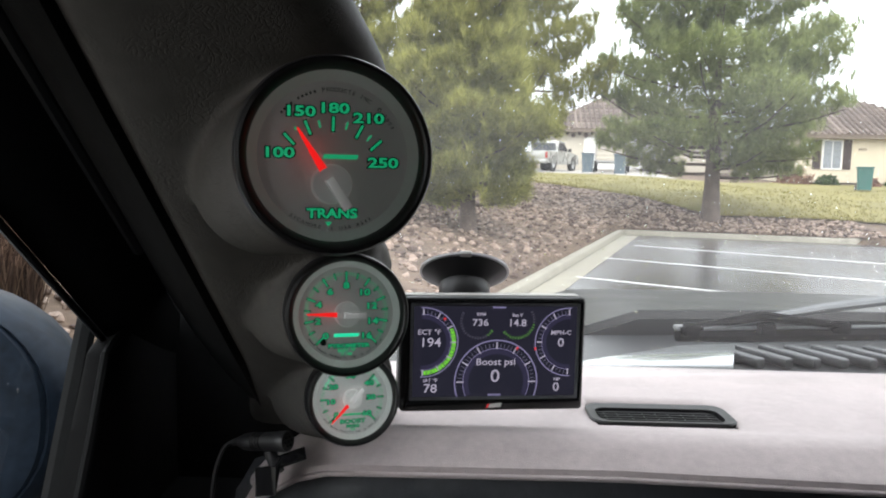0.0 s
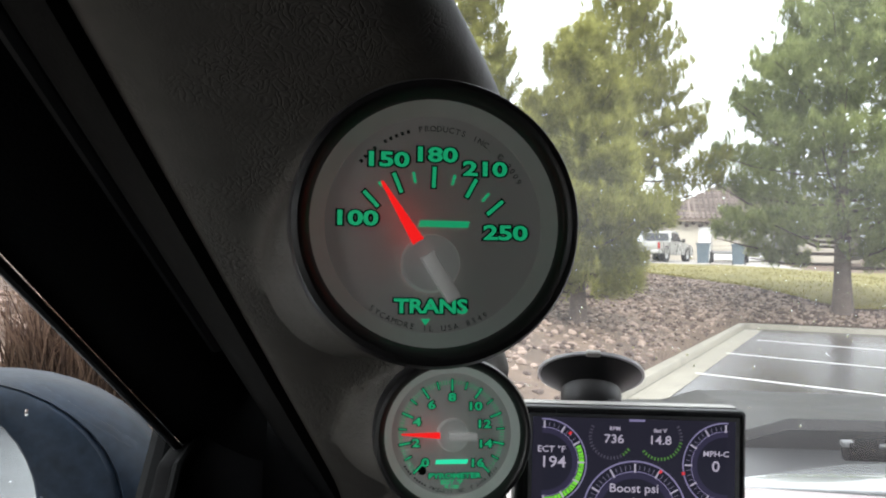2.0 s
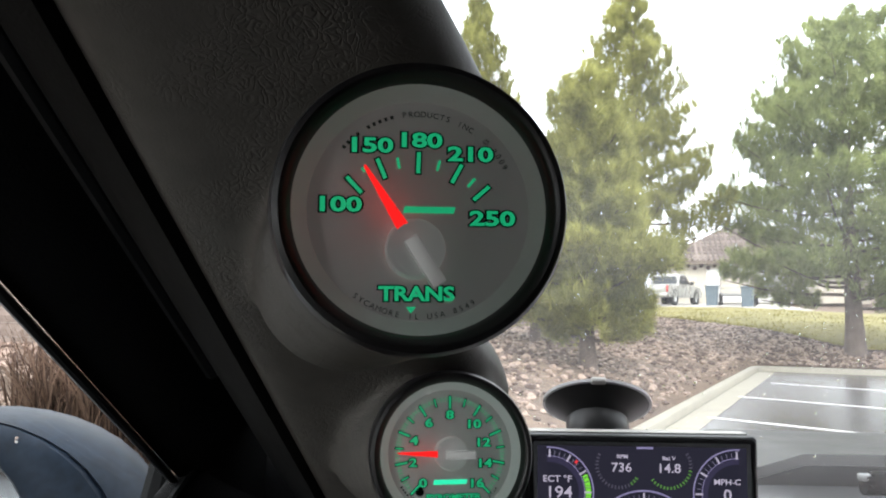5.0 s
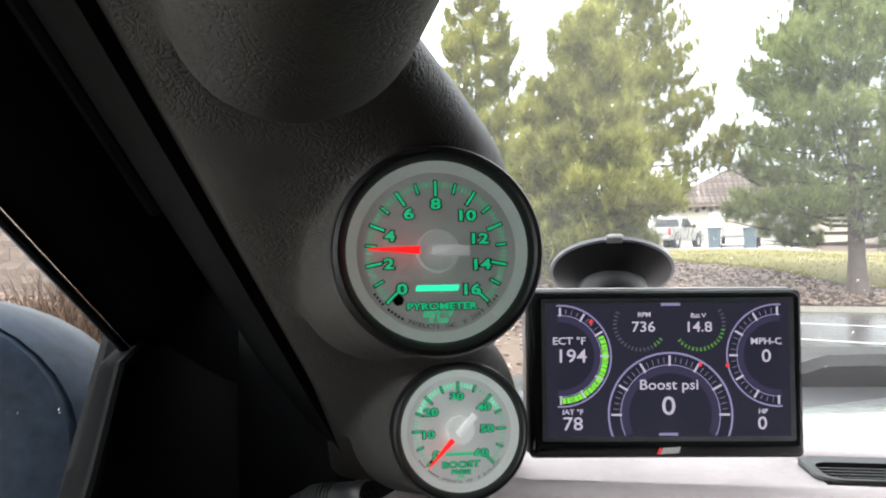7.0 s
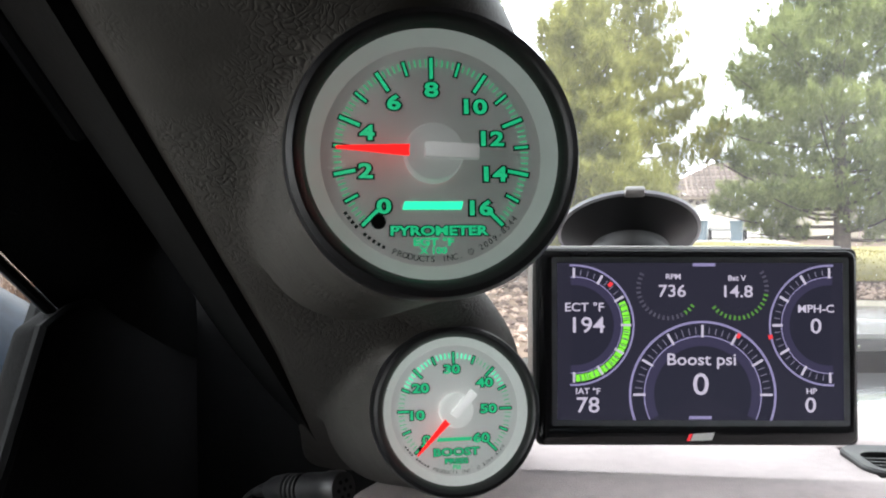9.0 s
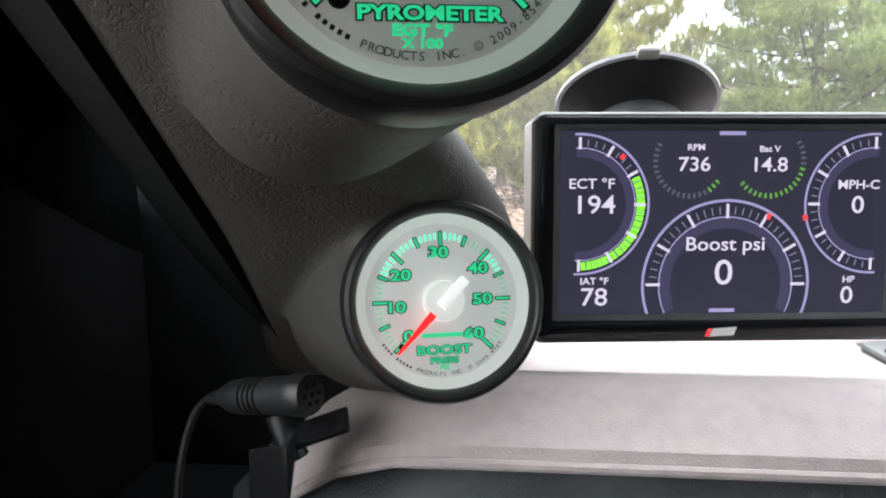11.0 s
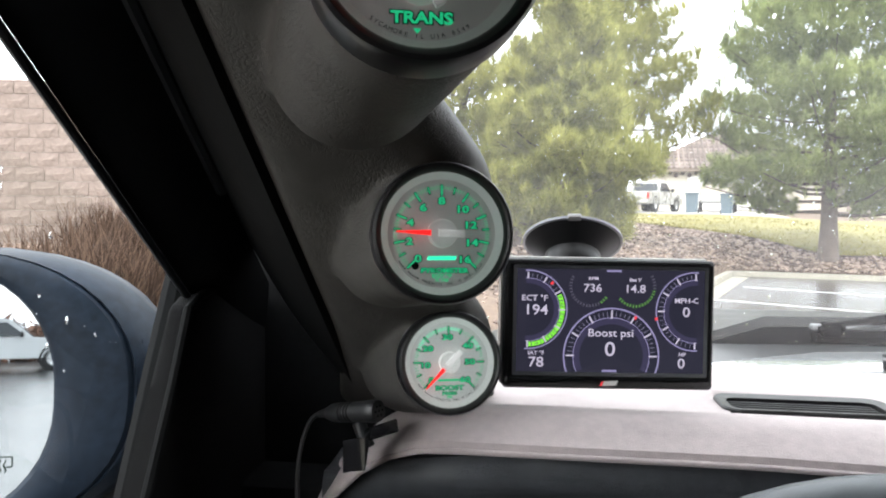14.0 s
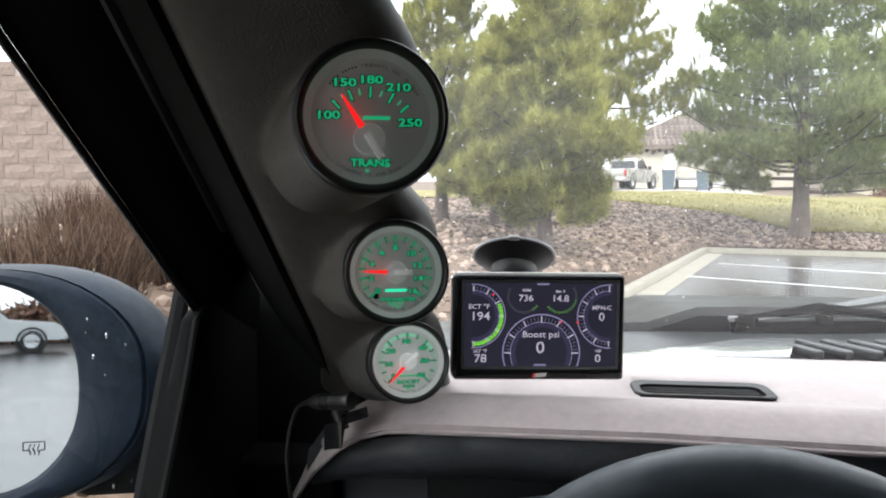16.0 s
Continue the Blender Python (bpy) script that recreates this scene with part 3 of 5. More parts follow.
def pine(x, y, height, radius, mat, label, lean=0.0, low=0.16, tufts=2600, trunk=0.2, seed=1, blunt=0.8):
    z0 = rise(x, y) - 0.05
    r = np.random.default_rng(seed)
    t = base("pine_tree", Matrix.Translation((x, y, z0)), label, "tree", "pines behind the kerb")
    pts = [(lean * h + 0.05 * math.sin(3 * h + seed), 0.05 * math.cos(2.3 * h + seed), height * h) for h in [i / 9 for i in range(10)]]
    bm = tube(pts, [trunk * (1.25 if i == 0 else 1 - 0.1 * i) + 0.015 for i in range(10)], 12)
    part("trunk", bm, M_BARK, t, "rough grey-brown pine trunk")
    limbs, V, seg = bmesh.new(), [], []
    n = 0
    nb = int(34 + height * 5)
    for b in range(nb):
        f = low + (0.97 - low) * ((b + r.random() * 0.8) / nb)
        a = b * 2.4 + r.uniform(-0.5, 0.5)
        prof = min(1, (f - low) * 3.2 + 0.62) * (max(0.0, 1 - f) ** blunt) / ((1 - low - 0.15) ** blunt)
        L = radius * max(0.14, min(1.1, prof)) * r.uniform(0.72, 1.15)
        bx, by, bz = lean * f, 0.0, height * f
        up = 0.25 + 0.5 * f + r.uniform(-0.2, 0.2)
        bp = [(bx + math.cos(a) * L * s, by + math.sin(a) * L * s, bz + L * (up * s * s * 0.7 - 0.06 * s)) for s in (0, 0.35, 0.7, 1)]
        tube(bp, [max(0.012, trunk * 0.26 * (1 - f)) * k + 0.006 for k in (1, .7, .4, .15)], 5, limbs, caps=False)
        seg.append((a, L, bx, by, bz, up))
    tot = sum(s[1] for s in seg)
    for a, L, bx, by, bz, up in seg:
        for _ in range(int(tufts * L / tot) + 3):
            s = r.uniform(0.25, 1.04) ** 0.8
            off = (1.15 - s * 0.6) * L * 0.30
            side = r.normal(0, 1) * off
            px = bx + math.cos(a) * L * s - math.sin(a) * side
            py = by + math.sin(a) * L * s + math.cos(a) * side
            pz = bz + L * (up * s * s * 0.7) + r.normal(0, 0.09) + abs(side) * 0.2
            k = 0.22 * r.uniform(0.75, 1.35)
            v = TUFTS[r.integers(5)] * k
            th = r.uniform(0, 6.28); c_, s_ = math.cos(th), math.sin(th)
            ti = r.uniform(-0.6, 0.6); ct, st = math.cos(ti), math.sin(ti)
            v = v @ np.array([[1, 0, 0], [0, ct, st], [0, -st, ct]]) @ np.array([[c_, s_, 0], [-s_, c_, 0], [0, 0, 1]])
            V.append(v + (px, py, pz))
    part("limbs", limbs, M_BARK, t)
    V = np.concatenate(V)
    raw("crown", V.tolist(), np.arange(len(V)).reshape(-1, 3).tolist(), mat, t, "dense crown of long pine needles")
    return t


pine(0.40, 13.0, 5.1, 1.42, M_PINE, "yellow-green pine with a dense low crown on the stone bed", low=0.10, tufts=3700, trunk=0.13, seed=3, blunt=0.5)
pine(1.85, 20.0, 9.6, 2.4, M_PINE, "tall thin-crowned pine with pale green needles", low=0.2, tufts=3300, trunk=0.17, seed=12)
pine(7.35, 20.6, 9.0, 3.3, M_PINE2, "broad blue-green pine with a bare lower trunk", low=0.13, tufts=8600, trunk=0.21, seed=21, blunt=0.55)
pine(-1.95, 17.3, 8.6, 1.4, M_PINE, "yellow-green pine behind the bed, partly hidden", low=0.12, tufts=2200, trunk=0.13, seed=33)
pine(-0.60, 16.4, 4.4, 1.35, M_PINE, "young yellow-green pine standing behind another pine", low=0.09, tufts=1700, trunk=0.1, seed=41)


def bare_tree(x, y, height):
    z0 = rise(x, y)
    t = base("bare_tree", Matrix.Translation((x, y, z0)), "leafless winter tree with fine pale twigs beside the house", "tree")
    bm, r = bmesh.new(), random.Random(4)

    def grow(p, d, L, rad, depth):
        q = p + d * L
        tube([p, (p + q) / 2 + Vector((r.uniform(-1, 1), r.uniform(-1, 1), 0.3)) * L * 0.06, q], [rad, rad * 0.85, rad * 0.7], 5, bm, caps=False)
        if depth:
            for _ in range(3 if depth > 1 else 4):
                grow(q, (d + Vector((r.uniform(-.8, .8), r.uniform(-.8, .8), r.uniform(-.1, .6)))).normalized(), L * r.uniform(0.6, 0.8), rad * 0.6, depth - 1)
    grow(Vector((0, 0, 0)), Vector((0, 0, 1)), height * 0.32, 0.12, 4)
    part("branches", bm, M_TWIG, t)


bare_tree(24.6, 36.5, 7.5)


# ---- block wall beyond the side window ----
def block_wall():
    d = Vector((0.985, 0.17, 0)).normalized()
    start = Vector((-12.6, 8.45, 0.95))
    ang = math.degrees(math.atan2(d.y, d.x))
    w = base("block_wall", Matrix.Translation(start) @ pose(0, 0, 0, 0, 0, ang), "tan split-face concrete block wall", "wall", kind="structure")
    length, courses = 10.4, 12
    part("mortar", box(length, 0.17, courses * 0.2 - 0.03, (length / 2, 0.1, courses * 0.1 - 0.02)), M_MORTAR, w)
    shapes = []
    for s in range(4):
        r = random.Random(s)
        bm = bmesh.new()
        bmesh.ops.create_grid(bm, x_segments=4, y_segments=2, size=0.5)
        bmesh.ops.rotate(bm, cent=(0, 0, 0), matrix=Matrix.Rotation(radians(90), 3, "X"), verts=bm.verts)
        bmesh.ops.scale(bm, vec=(0.388, 1, 0.188), verts=bm.verts)
        edge = [v for v in bm.verts if abs(v.co.x) > 0.19 or abs(v.co.z) > 0.09]
        for v in bm.verts:
            v.co.y = 0.0 if v in edge else -r.uniform(0.004, 0.02)
        ring = bmesh.ops.extrude_edge_only(bm, edges=[e for e in bm.edges if e.is_boundary])
        bmesh.ops.translate(bm, vec=(0, 0.03, 0), verts=[g for g in ring["geom"] if isinstance(g, bmesh.types.BMVert)])
        bmesh.ops.recalc_face_normals(bm, faces=bm.faces)
        me = bpy.data.meshes.new("block"); bm.to_mesh(me); bm.free()
        me.materials.append(M_BLOCK)
        shapes.append(me)
    r = random.Random(9)
    for c in range(courses):
        for i in range(int(length / 0.4)):
            x = 0.2 + i * 0.4 + (0.2 if c % 2 else 0)
            if c == courses - 1 and 6.0 < x:
                continue
            ob = new("block", shapes[r.randrange(4)])
            ob.parent = w
            ob.matrix_basis = Matrix.Translation((x, 0.002 + r.uniform(-0.004, 0.004), 0.1 + c * 0.2))


block_wall()


def dry_bush(x, y, h, n, name, label, w):
    z = rise(x, y)

    def place():
        a, q = rng.uniform(0, 6.283), w * rng.random() ** 0.7
        return x + q * math.cos(a), y + q * math.sin(a), z - 0.02
    blades(n, place, h, 0.012, M_STRAW, name, label, 0.75)


dry_bush(-3.1, 6.6, 1.0, 3200, "dry_grass_clump", "tall clump of dry brown ornamental grass on the bed", 0.5)
dry_bush(-2.9, 4.3, 0.8, 1800, "dry_grass_clump", "low clump of dry brown ornamental grass on the bed", 0.45)
dry_bush(-4.6, 7.4, 0.7, 1200, "dry_grass_clump", "low clump of dry brown ornamental grass on the bed", 0.5)


# ---- houses and what stands before them ----
def hip_roof(w, d, h, over, at, parent, rows=10):
    """A hipped roof of overlapping tile rows: each row a thin slab a little proud of the one above."""
    bm = bmesh.new()
    W, D = w / 2 + over, d / 2 + over
    ridge = max(0.01, W - D)
    for i in range(rows):
        f0, f1 = i / rows, (i + 1.12) / rows
        f1 = min(1, f1)
        z0, z1 = h * f0 + 0.05, h * f1
        x0, x1 = W + (ridge - W) * f0, W + (ridge - W) * f1
        y0, y1 = D * (1 - f0), D * (1 - f1) + 0.001
        lo = [bm.verts.new(p) for p in ((-x0, -y0, z0), (x0, -y0, z0), (x0, y0, z0), (-x0, y0, z0))]
        lb = [bm.verts.new((v.co.x, v.co.y, v.co.z - 0.05)) for v in lo]
        hi = [bm.verts.new(p) for p in ((-x1, -y1, z1), (x1, -y1, z1), (x1, y1, z1), (-x1, y1, z1))]
        for k in range(4):
            j = (k + 1) % 4
            bm.faces.new((lo[k], lo[j], hi[j], hi[k]))
            bm.faces.new((lb[k], lb[j], lo[j], lo[k]))
    roof = part("roof", bm, M_TILE, parent, "brown concrete tile hipped roof", False, Matrix.Translation(at))
    # round tiles along each slope of the front
    n = int(2 * W / 0.34)
    t = bmesh.new()
    for i in range(n):
        x = -W + 0.17 + i * 0.34
        f = 1.0 if abs(x) < ridge else max(0.05, (W - abs(x)) / (W - ridge))
        tube([(x, -D, 0.06), (x, -D * (1 - f) - 0.02, h * f + 0.02)], 0.085, 6, t)
    part("tile_rolls", t, M_TILE, roof, "", True)
    part("fascia", box(2 * W - 0.1, 2 * D - 0.1, 0.2, (0, 0, -0.08)), M_FASCIA, roof, "brown painted fascia board", False)
    return roof


def house_window(parent, x, y, z, w, h):
    win = part("window", box(w + 0.12, 0.08, h + 0.12, (0, 0, 0), 0.01), M_FRAME, parent, "white framed window", False, Matrix.Translation((x, y, z)))
    for k in (-1, 1):
        part("pane", box(w / 2 - 0.05, 0.03, h - 0.06, (k * w / 4, -0.035, 0)), M_WINDOW, win, "", False)
    for k in (-1, 1):
        sh = box(0.42, 0.05, h + 0.1, (0, 0, 0), 0.008)
        for i in range(12):
            box(0.33, 0.02, 0.05, (0, -0.03, -h / 2 + 0.1 + i * (h - 0.2) / 11), 0.004, 1, sh, pose(0, 0, 0, 28, 0, 0))
        part("shutter", sh, M_SHUTTER, parent, "dark brown louvred shutter", False, Matrix.Translation((x + k * (w / 2 + 0.32), y, z)))


gz = 1.55
h1 = base("house", Matrix.Translation((23.6, 44.0, gz)) @ pose(0, 0, 0, 0, 0, -4), "single-storey cream stucco house with brown tile roof", "house")
part("wall", box(9.4, 8.0, 2.5, (0, 0, 1.2), 0.02), M_STUCCO, h1, "cream stucco wall", False)
hip_roof(9.4, 8.0, 2.2, 0.5, (0, 0, 2.48), h1)
house_window(h1, -2.55, -4.02, 1.45, 0.95, 1.5)
part("doorway", box(1.3, 0.1, 2.3, (1.05, -4.02, 1.05), 0.02), M_SHUTTER, h1, "dark recessed doorway", False)
for k in range(5):
    part("house_number", box(0.07, 0.02, 0.13, (-1.15 + 0.11 * k, -4.02, 1.75)), M_FASCIA, h1, "", False) if k < 4 else None
h1b = base("house_wing", Matrix.Translation((27.6, 42.2, gz)) @ pose(0, 0, 0, 0, 0, -4), "projecting cream stucco house wing with tile roof", "house")
part("wall", box(6.0, 6.0, 2.6, (2.0, 0, 1.2), 0.02), M_STUCCO, h1b, "cream stucco wall", False)
hip_roof(6.0, 6.0, 2.0, 0.5, (2.0, 0, 2.55), h1b, 8)

h2 = base("garage_house", Matrix.Translation((13.2, 55.0, 2.02)) @ pose(0, 0, 0, 0, 0, -6), "white stucco garage house with brown tile roof", "house")
part("wall", box(12.5, 9.0, 2.6, (0, 0, 1.25), 0.02), M_STUCCO2, h2, "white stucco wall", False)
hip_roof(12.5, 9.0, 2.7, 0.6, (0, 0, 2.7), h2)
gd = part("garage_door", box(4.8, 0.1, 2.2, (0, 0, 0), 0.01), M_FRAME, h2, "white sectional garage door", False, Matrix.Translation((-1.0, -4.52, 1.1)))
for i in range(4):
    for j in range(6):
        part("panel", box(0.7, 0.02, 0.44, (-2.0 + 0.8 * j, -0.055, -0.82 + 0.55 * i), 0.008), M_FRAME, gd, "", False)
# dark string of ornaments under the eave
gl = bmesh.new()
for k in range(7):
    x = -5.4 + k * 0.42
    one = bmesh.new(); bmesh.ops.create_icosphere(one, subdivisions=1, radius=0.17)
    bmesh.ops.translate(one, vec=(x, -4.75, 2.45 - 0.16 * (k % 2)), verts=one.verts)
    join(gl, one)
part("garland", gl, M_SHUTTER, h2, "dark ornaments hung under the eave", False)


def wheel_parts(parent, x, y, r, w, side):
    m = Matrix.Translation((x, y, r)) @ pose(0, 0, 0, 0, 90, 0)
    wh = part("wheel", lathe([(r * 0.62, -w / 2), (r * 0.93, -w / 2), (r, -w / 3), (r, w / 3), (r * 0.93, w / 2), (r * 0.62, w / 2)], 28, None, None, True), M_TYRE, parent, "black tyre on alloy rim", True, m)
    rim = lathe([(0, side * w * 0.25), (r * 0.2, side * w * 0.3), (r * 0.25, side * w * 0.2), (r * 0.55, side * w * 0.28), (r * 0.63, side * w * 0.45), (r * 0.64, 0)], 20)
    part("rim", rim, M_CHROME, wh, "alloy rim")


def pickup(m, paint, label, cap=False):
    """A pickup truck along y, nose towards +y; x across; stands on z = 0."""
    t = base("pickup_truck", m, label, "truck")
    W, L = 1.95, 5.6

    def slab(prof, w0, w1=None):
        return loft([[(sx * (w0 if z < 1.05 else (w1 or w0)) / 2, y, z) for y, z in prof] for sx in (-1, -0.96, 0.96, 1)])
    body = slab([(-2.75, .55), (-2.78, .7), (-2.76, 1.06), (-0.72, 1.09), (1.0, 1.1), (1.15, 1.12), (2.45, 1.0), (2.72, .85), (2.78, .55), (2.7, .42), (-2.6, .42)], W)
    part("body", body, paint, t, "painted truck body")
    cab = slab([(-0.72, 1.08), (-0.62, 1.62), (-0.42, 1.74), (0.1, 1.77), (0.42, 1.72), (1.12, 1.10)], W - 0.06, W - 0.28)
    part("cab", cab, paint, t, "painted cab and roof")
    for sx in (-1, 1):
        sw = loft([[(sx * (W / 2 - 0.03 - 0.13 * (z - 1.1) / 0.55 + o), y, z) for y, z in ((-0.55, 1.16), (-0.5, 1.6), (0.3, 1.64), (0.86, 1.18))] for o in (-0.03, 0.012)])
        part("side_window", sw, M_CARGLASS, t, "dark side window", False)
        part("mirror", box(0.2, 0.1, 0.2, (sx * (W / 2 + 0.1), 0.75, 1.22), 0.03), M_TYRE, t)
        part("tail_lamp", box(0.12, 0.1, 0.36, (sx * (W / 2 - 0.06), -2.76, 0.86), 0.02), M_LAMPRED, t, "red tail lamp")
        part("door_handle", box(0.03, 0.16, 0.04, (sx * (W / 2 + 0.005), -0.35, 0.98), 0.008), M_TYRE, t)
        for y in (-1.7, 1.75):
            arch = lathe([(0.40, -0.03), (0.47, -0.03), (0.47, 0.03), (0.40, 0.03)], 28, None, None, True)
            part("wheel_arch", arch, M_TYRE, t, "dark wheel arch", True, Matrix.Translation((sx * (W / 2 - 0.02), y, 0.40)) @ pose(0, 0, 0, 0, 90, 0))
            wheel_parts(t, sx * (W / 2 - 0.13), y, 0.39, 0.26, sx)
    rw = loft([[(x, y + o, z) for x, y, z in ((-.72, -.70, 1.18), (.72, -.70, 1.18), (.64, -.62, 1.6), (-.64, -.62, 1.6))] for o in (-0.03, 0.02)])
    part("rear_window", rw, M_CARGLASS, t, "dark rear window", False)
    ws = loft([[(x, y + o, z) for x, y, z in ((-.76, 1.09, 1.14), (.76, 1.09, 1.14), (.66, 0.48, 1.68), (-.66, 0.48, 1.68))] for o in (-0.02, 0.03)])
    part("windscreen", ws, M_CARGLASS, t, "dark windscreen", False)
    part("tailgate", box(1.5, 0.04, 0.46, (0, -2.78, 0.82), 0.01), paint, t, "tailgate panel")
    part("bumper", box(1.9, 0.22, 0.2, (0, -2.82, 0.52), 0.04), M_CHROME, t, "chrome rear bumper")
    part("number_plate", box(0.32, 0.02, 0.15, (0, -2.94, 0.56)), M_FRAME, t)
    part("front_bumper", box(1.9, 0.22, 0.24, (0, 2.74, 0.52), 0.05), M_CHROME, t, "chrome front bumper")
    if cap:
        cp = slab([(-2.72, 1.09), (-2.62, 1.66), (-2.4, 1.74), (-0.8, 1.76), (-0.74, 1.09)], W - 0.04, W - 0.2)
        part("canopy", cp, paint, t, "painted canopy over the load bed")
        for sx in (-1, 1):
            cw = loft([[(sx * (W / 2 - 0.02 - 0.09 * (z - 1.1) / 0.6 + o), y, z) for y, z in ((-2.45, 1.2), (-2.38, 1.62), (-0.95, 1.64), (-0.92, 1.2))] for o in (-0.03, 0.012)])
            part("canopy_window", cw, M_CARGLASS, t, "dark canopy window", False)
    return t


pickup(Matrix.Translation((6.0, 44.0, rise(6.0, 43) + 0.09)) @ pose(0, 0, 0, 0, 0, -28), M_CARS, "silver pickup truck parked on a driveway")
# white truck behind, seen in the door mirror
pickup(Matrix.Translation((-5.9, -27.7, 0.003)) @ pose(0, 0, 0, 0, 0, -100), M_CARW, "white pickup truck parked across the wet car park")
for x_ in (-14, -11.6, -9.4, -7.3, -5.2, -3.0, -0.8, 1.5):
    bz = 0.0
    V, F = [], []
    for _ in range(700):
        d_ = rng.normal(0, 1, 3); d_ /= np.linalg.norm(d_); d_[2] = abs(d_[2])
        p_ = np.array([x_, -36.0 + rng.normal(0, 0.2), bz]) + d_ * rng.uniform(0.5, 1.15) * np.array([1.3, 0.9, 1.7])
        s_, t_ = rng.normal(0, 0.12, 3), rng.normal(0, 0.12, 3)
        k_ = len(V); V += [tuple(p_ + s_), tuple(p_ - s_), tuple(p_ + t_ * 1.6)]; F.append((k_, k_ + 1, k_ + 2))
    tagged(raw("hedge_shrub", V, F, M_SHRUBR), "brownish winter shrub at the back of the car park", "shrub", "shrubs along the car park")


def trailer(m):
    t = base("stake_trailer", m, "pale slatted utility trailer on the driveway", "trailer")
    part("deck", box(1.9, 3.2, 0.12, (0, 0, 0.6), 0.02), M_STEEL, t)
    for sy in (-1.6, 1.6):
        for z in (0.8, 1.05, 1.3, 1.55):
            part("slat", box(1.9, 0.04, 0.17, (0, sy, z), 0.01), M_STUCCO2, t)
    for sx in (-0.95, 0.95):
        for z in (0.8, 1.05, 1.3, 1.55):
            part("slat", box(0.04, 3.2, 0.17, (sx, 0, z), 0.01), M_STUCCO2, t)
        for sy in (-1.55, 0, 1.55):
            part("post", box(0.06, 0.06, 1.1, (sx, sy, 1.1), 0.01), M_STEEL, t)
        wheel_parts(t, sx, -0.3, 0.33, 0.2, 1 if sx > 0 else -1)


trailer(Matrix.Translation((10.1, 45.5, rise(10, 45) + 0.09)) @ pose(0, 0, 0, 0, 0, -10))


def bin_(m, mat, label):
    t = base("wheeled_bin", m, label, "bin", "wheeled bins")
    secs = [[(x * (0.25 + 0.05 * z), y * (0.29 + 0.06 * z), z) for x, y in round_rect(2, 2, 0.3, 3)] for z in (0.04, 0.5, 0.98, 1.0)]
    part("body", loft(secs), mat, t)
    part("lid", box(0.66, 0.78, 0.07, (0, -0.02, 1.04), 0.025), mat, t)
    part("handle", tube([(-0.25, 0.4, 0.98), (0.25, 0.4, 0.98)], 0.02, 8), mat, t)
    for sx in (-1, 1):
        wh = lathe([(0, -0.03), (0.11, -0.03), (0.13, 0), (0.11, 0.03), (0, 0.03)], 16)
        part("wheel", wh, M_TYRE, t, "black wheel", True, Matrix.Translation((sx * 0.3, 0.28, 0.13)) @ pose(0, 0, 0, 0, 90, 0))
    for k in range(3):
        part("moulded_bar", box(0.3, 0.02, 0.05, (0, -0.335, 0.55 + 0.1 * k), 0.006), mat, t)


for x, y, mt, lab in ((7.64, 40.2, M_BIN1, "blue-grey wheeled bin at the driveway edge"), (9.3, 39.8, M_BIN1, "blue-grey wheeled bin at the driveway edge"), (18.6, 33.0, M_BIN2, "teal wheeled bin standing on the lawn")):
    bin_(Matrix.Translation((x, y, rise(x, y) + 0.07)) @ pose(0, 0, 0, 0, 0, -20), mt, lab)


def shrub(x, y, r0, mat, label, n=900):
    z = rise(x, y)
    V, F = [], []
    for _ in range(n):
        d = rng.normal(0, 1, 3); d /= np.linalg.norm(d); d[2] = abs(d[2])
        q = r0 * rng.uniform(0.5, 1.1)
        p = np.array([x, y, z]) + d * q * np.array([1, 1, 0.9])
        s, t_ = rng.normal(0, 0.05, 3), rng.normal(0, 0.05, 3)
        k = len(V)
        V += [p + s, p - s, p + t_ * 1.6]
        F.append((k, k + 1, k + 2))
    tagged(raw("shrub", [tuple(v) for v in V], F, mat), label, "shrub")


shrub(19.3, 37.6, 0.55, M_SHRUB, "small round green shrub in front of the house")
shrub(21.3, 37.4, 0.5, M_SHRUBR, "small reddish brown shrub in front of the house")
shrub(22.9, 37.4, 0.65, M_SHRUB, "green shrub beside the house doorway")
shrub(18.0, 38.4, 0.9, M_SHRUBR, "tall reddish bare shrub at the house corner")


# ---- the truck: shell that closes the cabin ----
def line(a, b, t):
    return Vector(a) + (Vector(b) - Vector(a)) * t


def strip(name, e0, e1, thick, mat, label, kind="structure", n=14, bulge=0.0, t0=-0.9, t1=1.35, category="trim", bevel=0.004):
    """A long trim piece between two slanting edges (each two points), thick away from the driver."""
    secs = []
    for i in range(n + 1):
        t = t0 + (t1 - t0) * i / n
        a, b = line(*e0, t), line(*e1, t)
        d = (line(*e0, t + .1) - a).normalized()
        nrm = d.cross(b - a).normalized()
        if nrm.y < 0: nrm = -nrm
        row = []
        for k in range(7):
            u = k / 6
            row.append(a.lerp(b, u) - nrm * bulge * math.sin(math.pi * u))
        back = [a.lerp(b, 1 - k / 6) + nrm * thick for k in range(7)]
        secs.append([tuple(v) for v in row + back])
    ob = obj(name, loft(secs), mat)
    return tagged(ob, label, category, kind=kind)


SEAM = ((-0.140, 0.22, 1.640), (-0.169, 0.40, 1.539))
WINE = ((-0.176, 0.20, 1.626), (-0.209, 0.44, 1.477))
PODL = ((-0.1175, 0.20, 1.638), (-0.1250, 0.43, 1.468))
strip("pillar_trim", PODL, SEAM, 0.03, M_BLACK, "black inner door seal along the pillar", bulge=0.004)
strip("door_frame", SEAM, WINE, 0.022, M_BLACK, "black door window frame", bulge=0.003, t0=-0.95, t1=1.6)
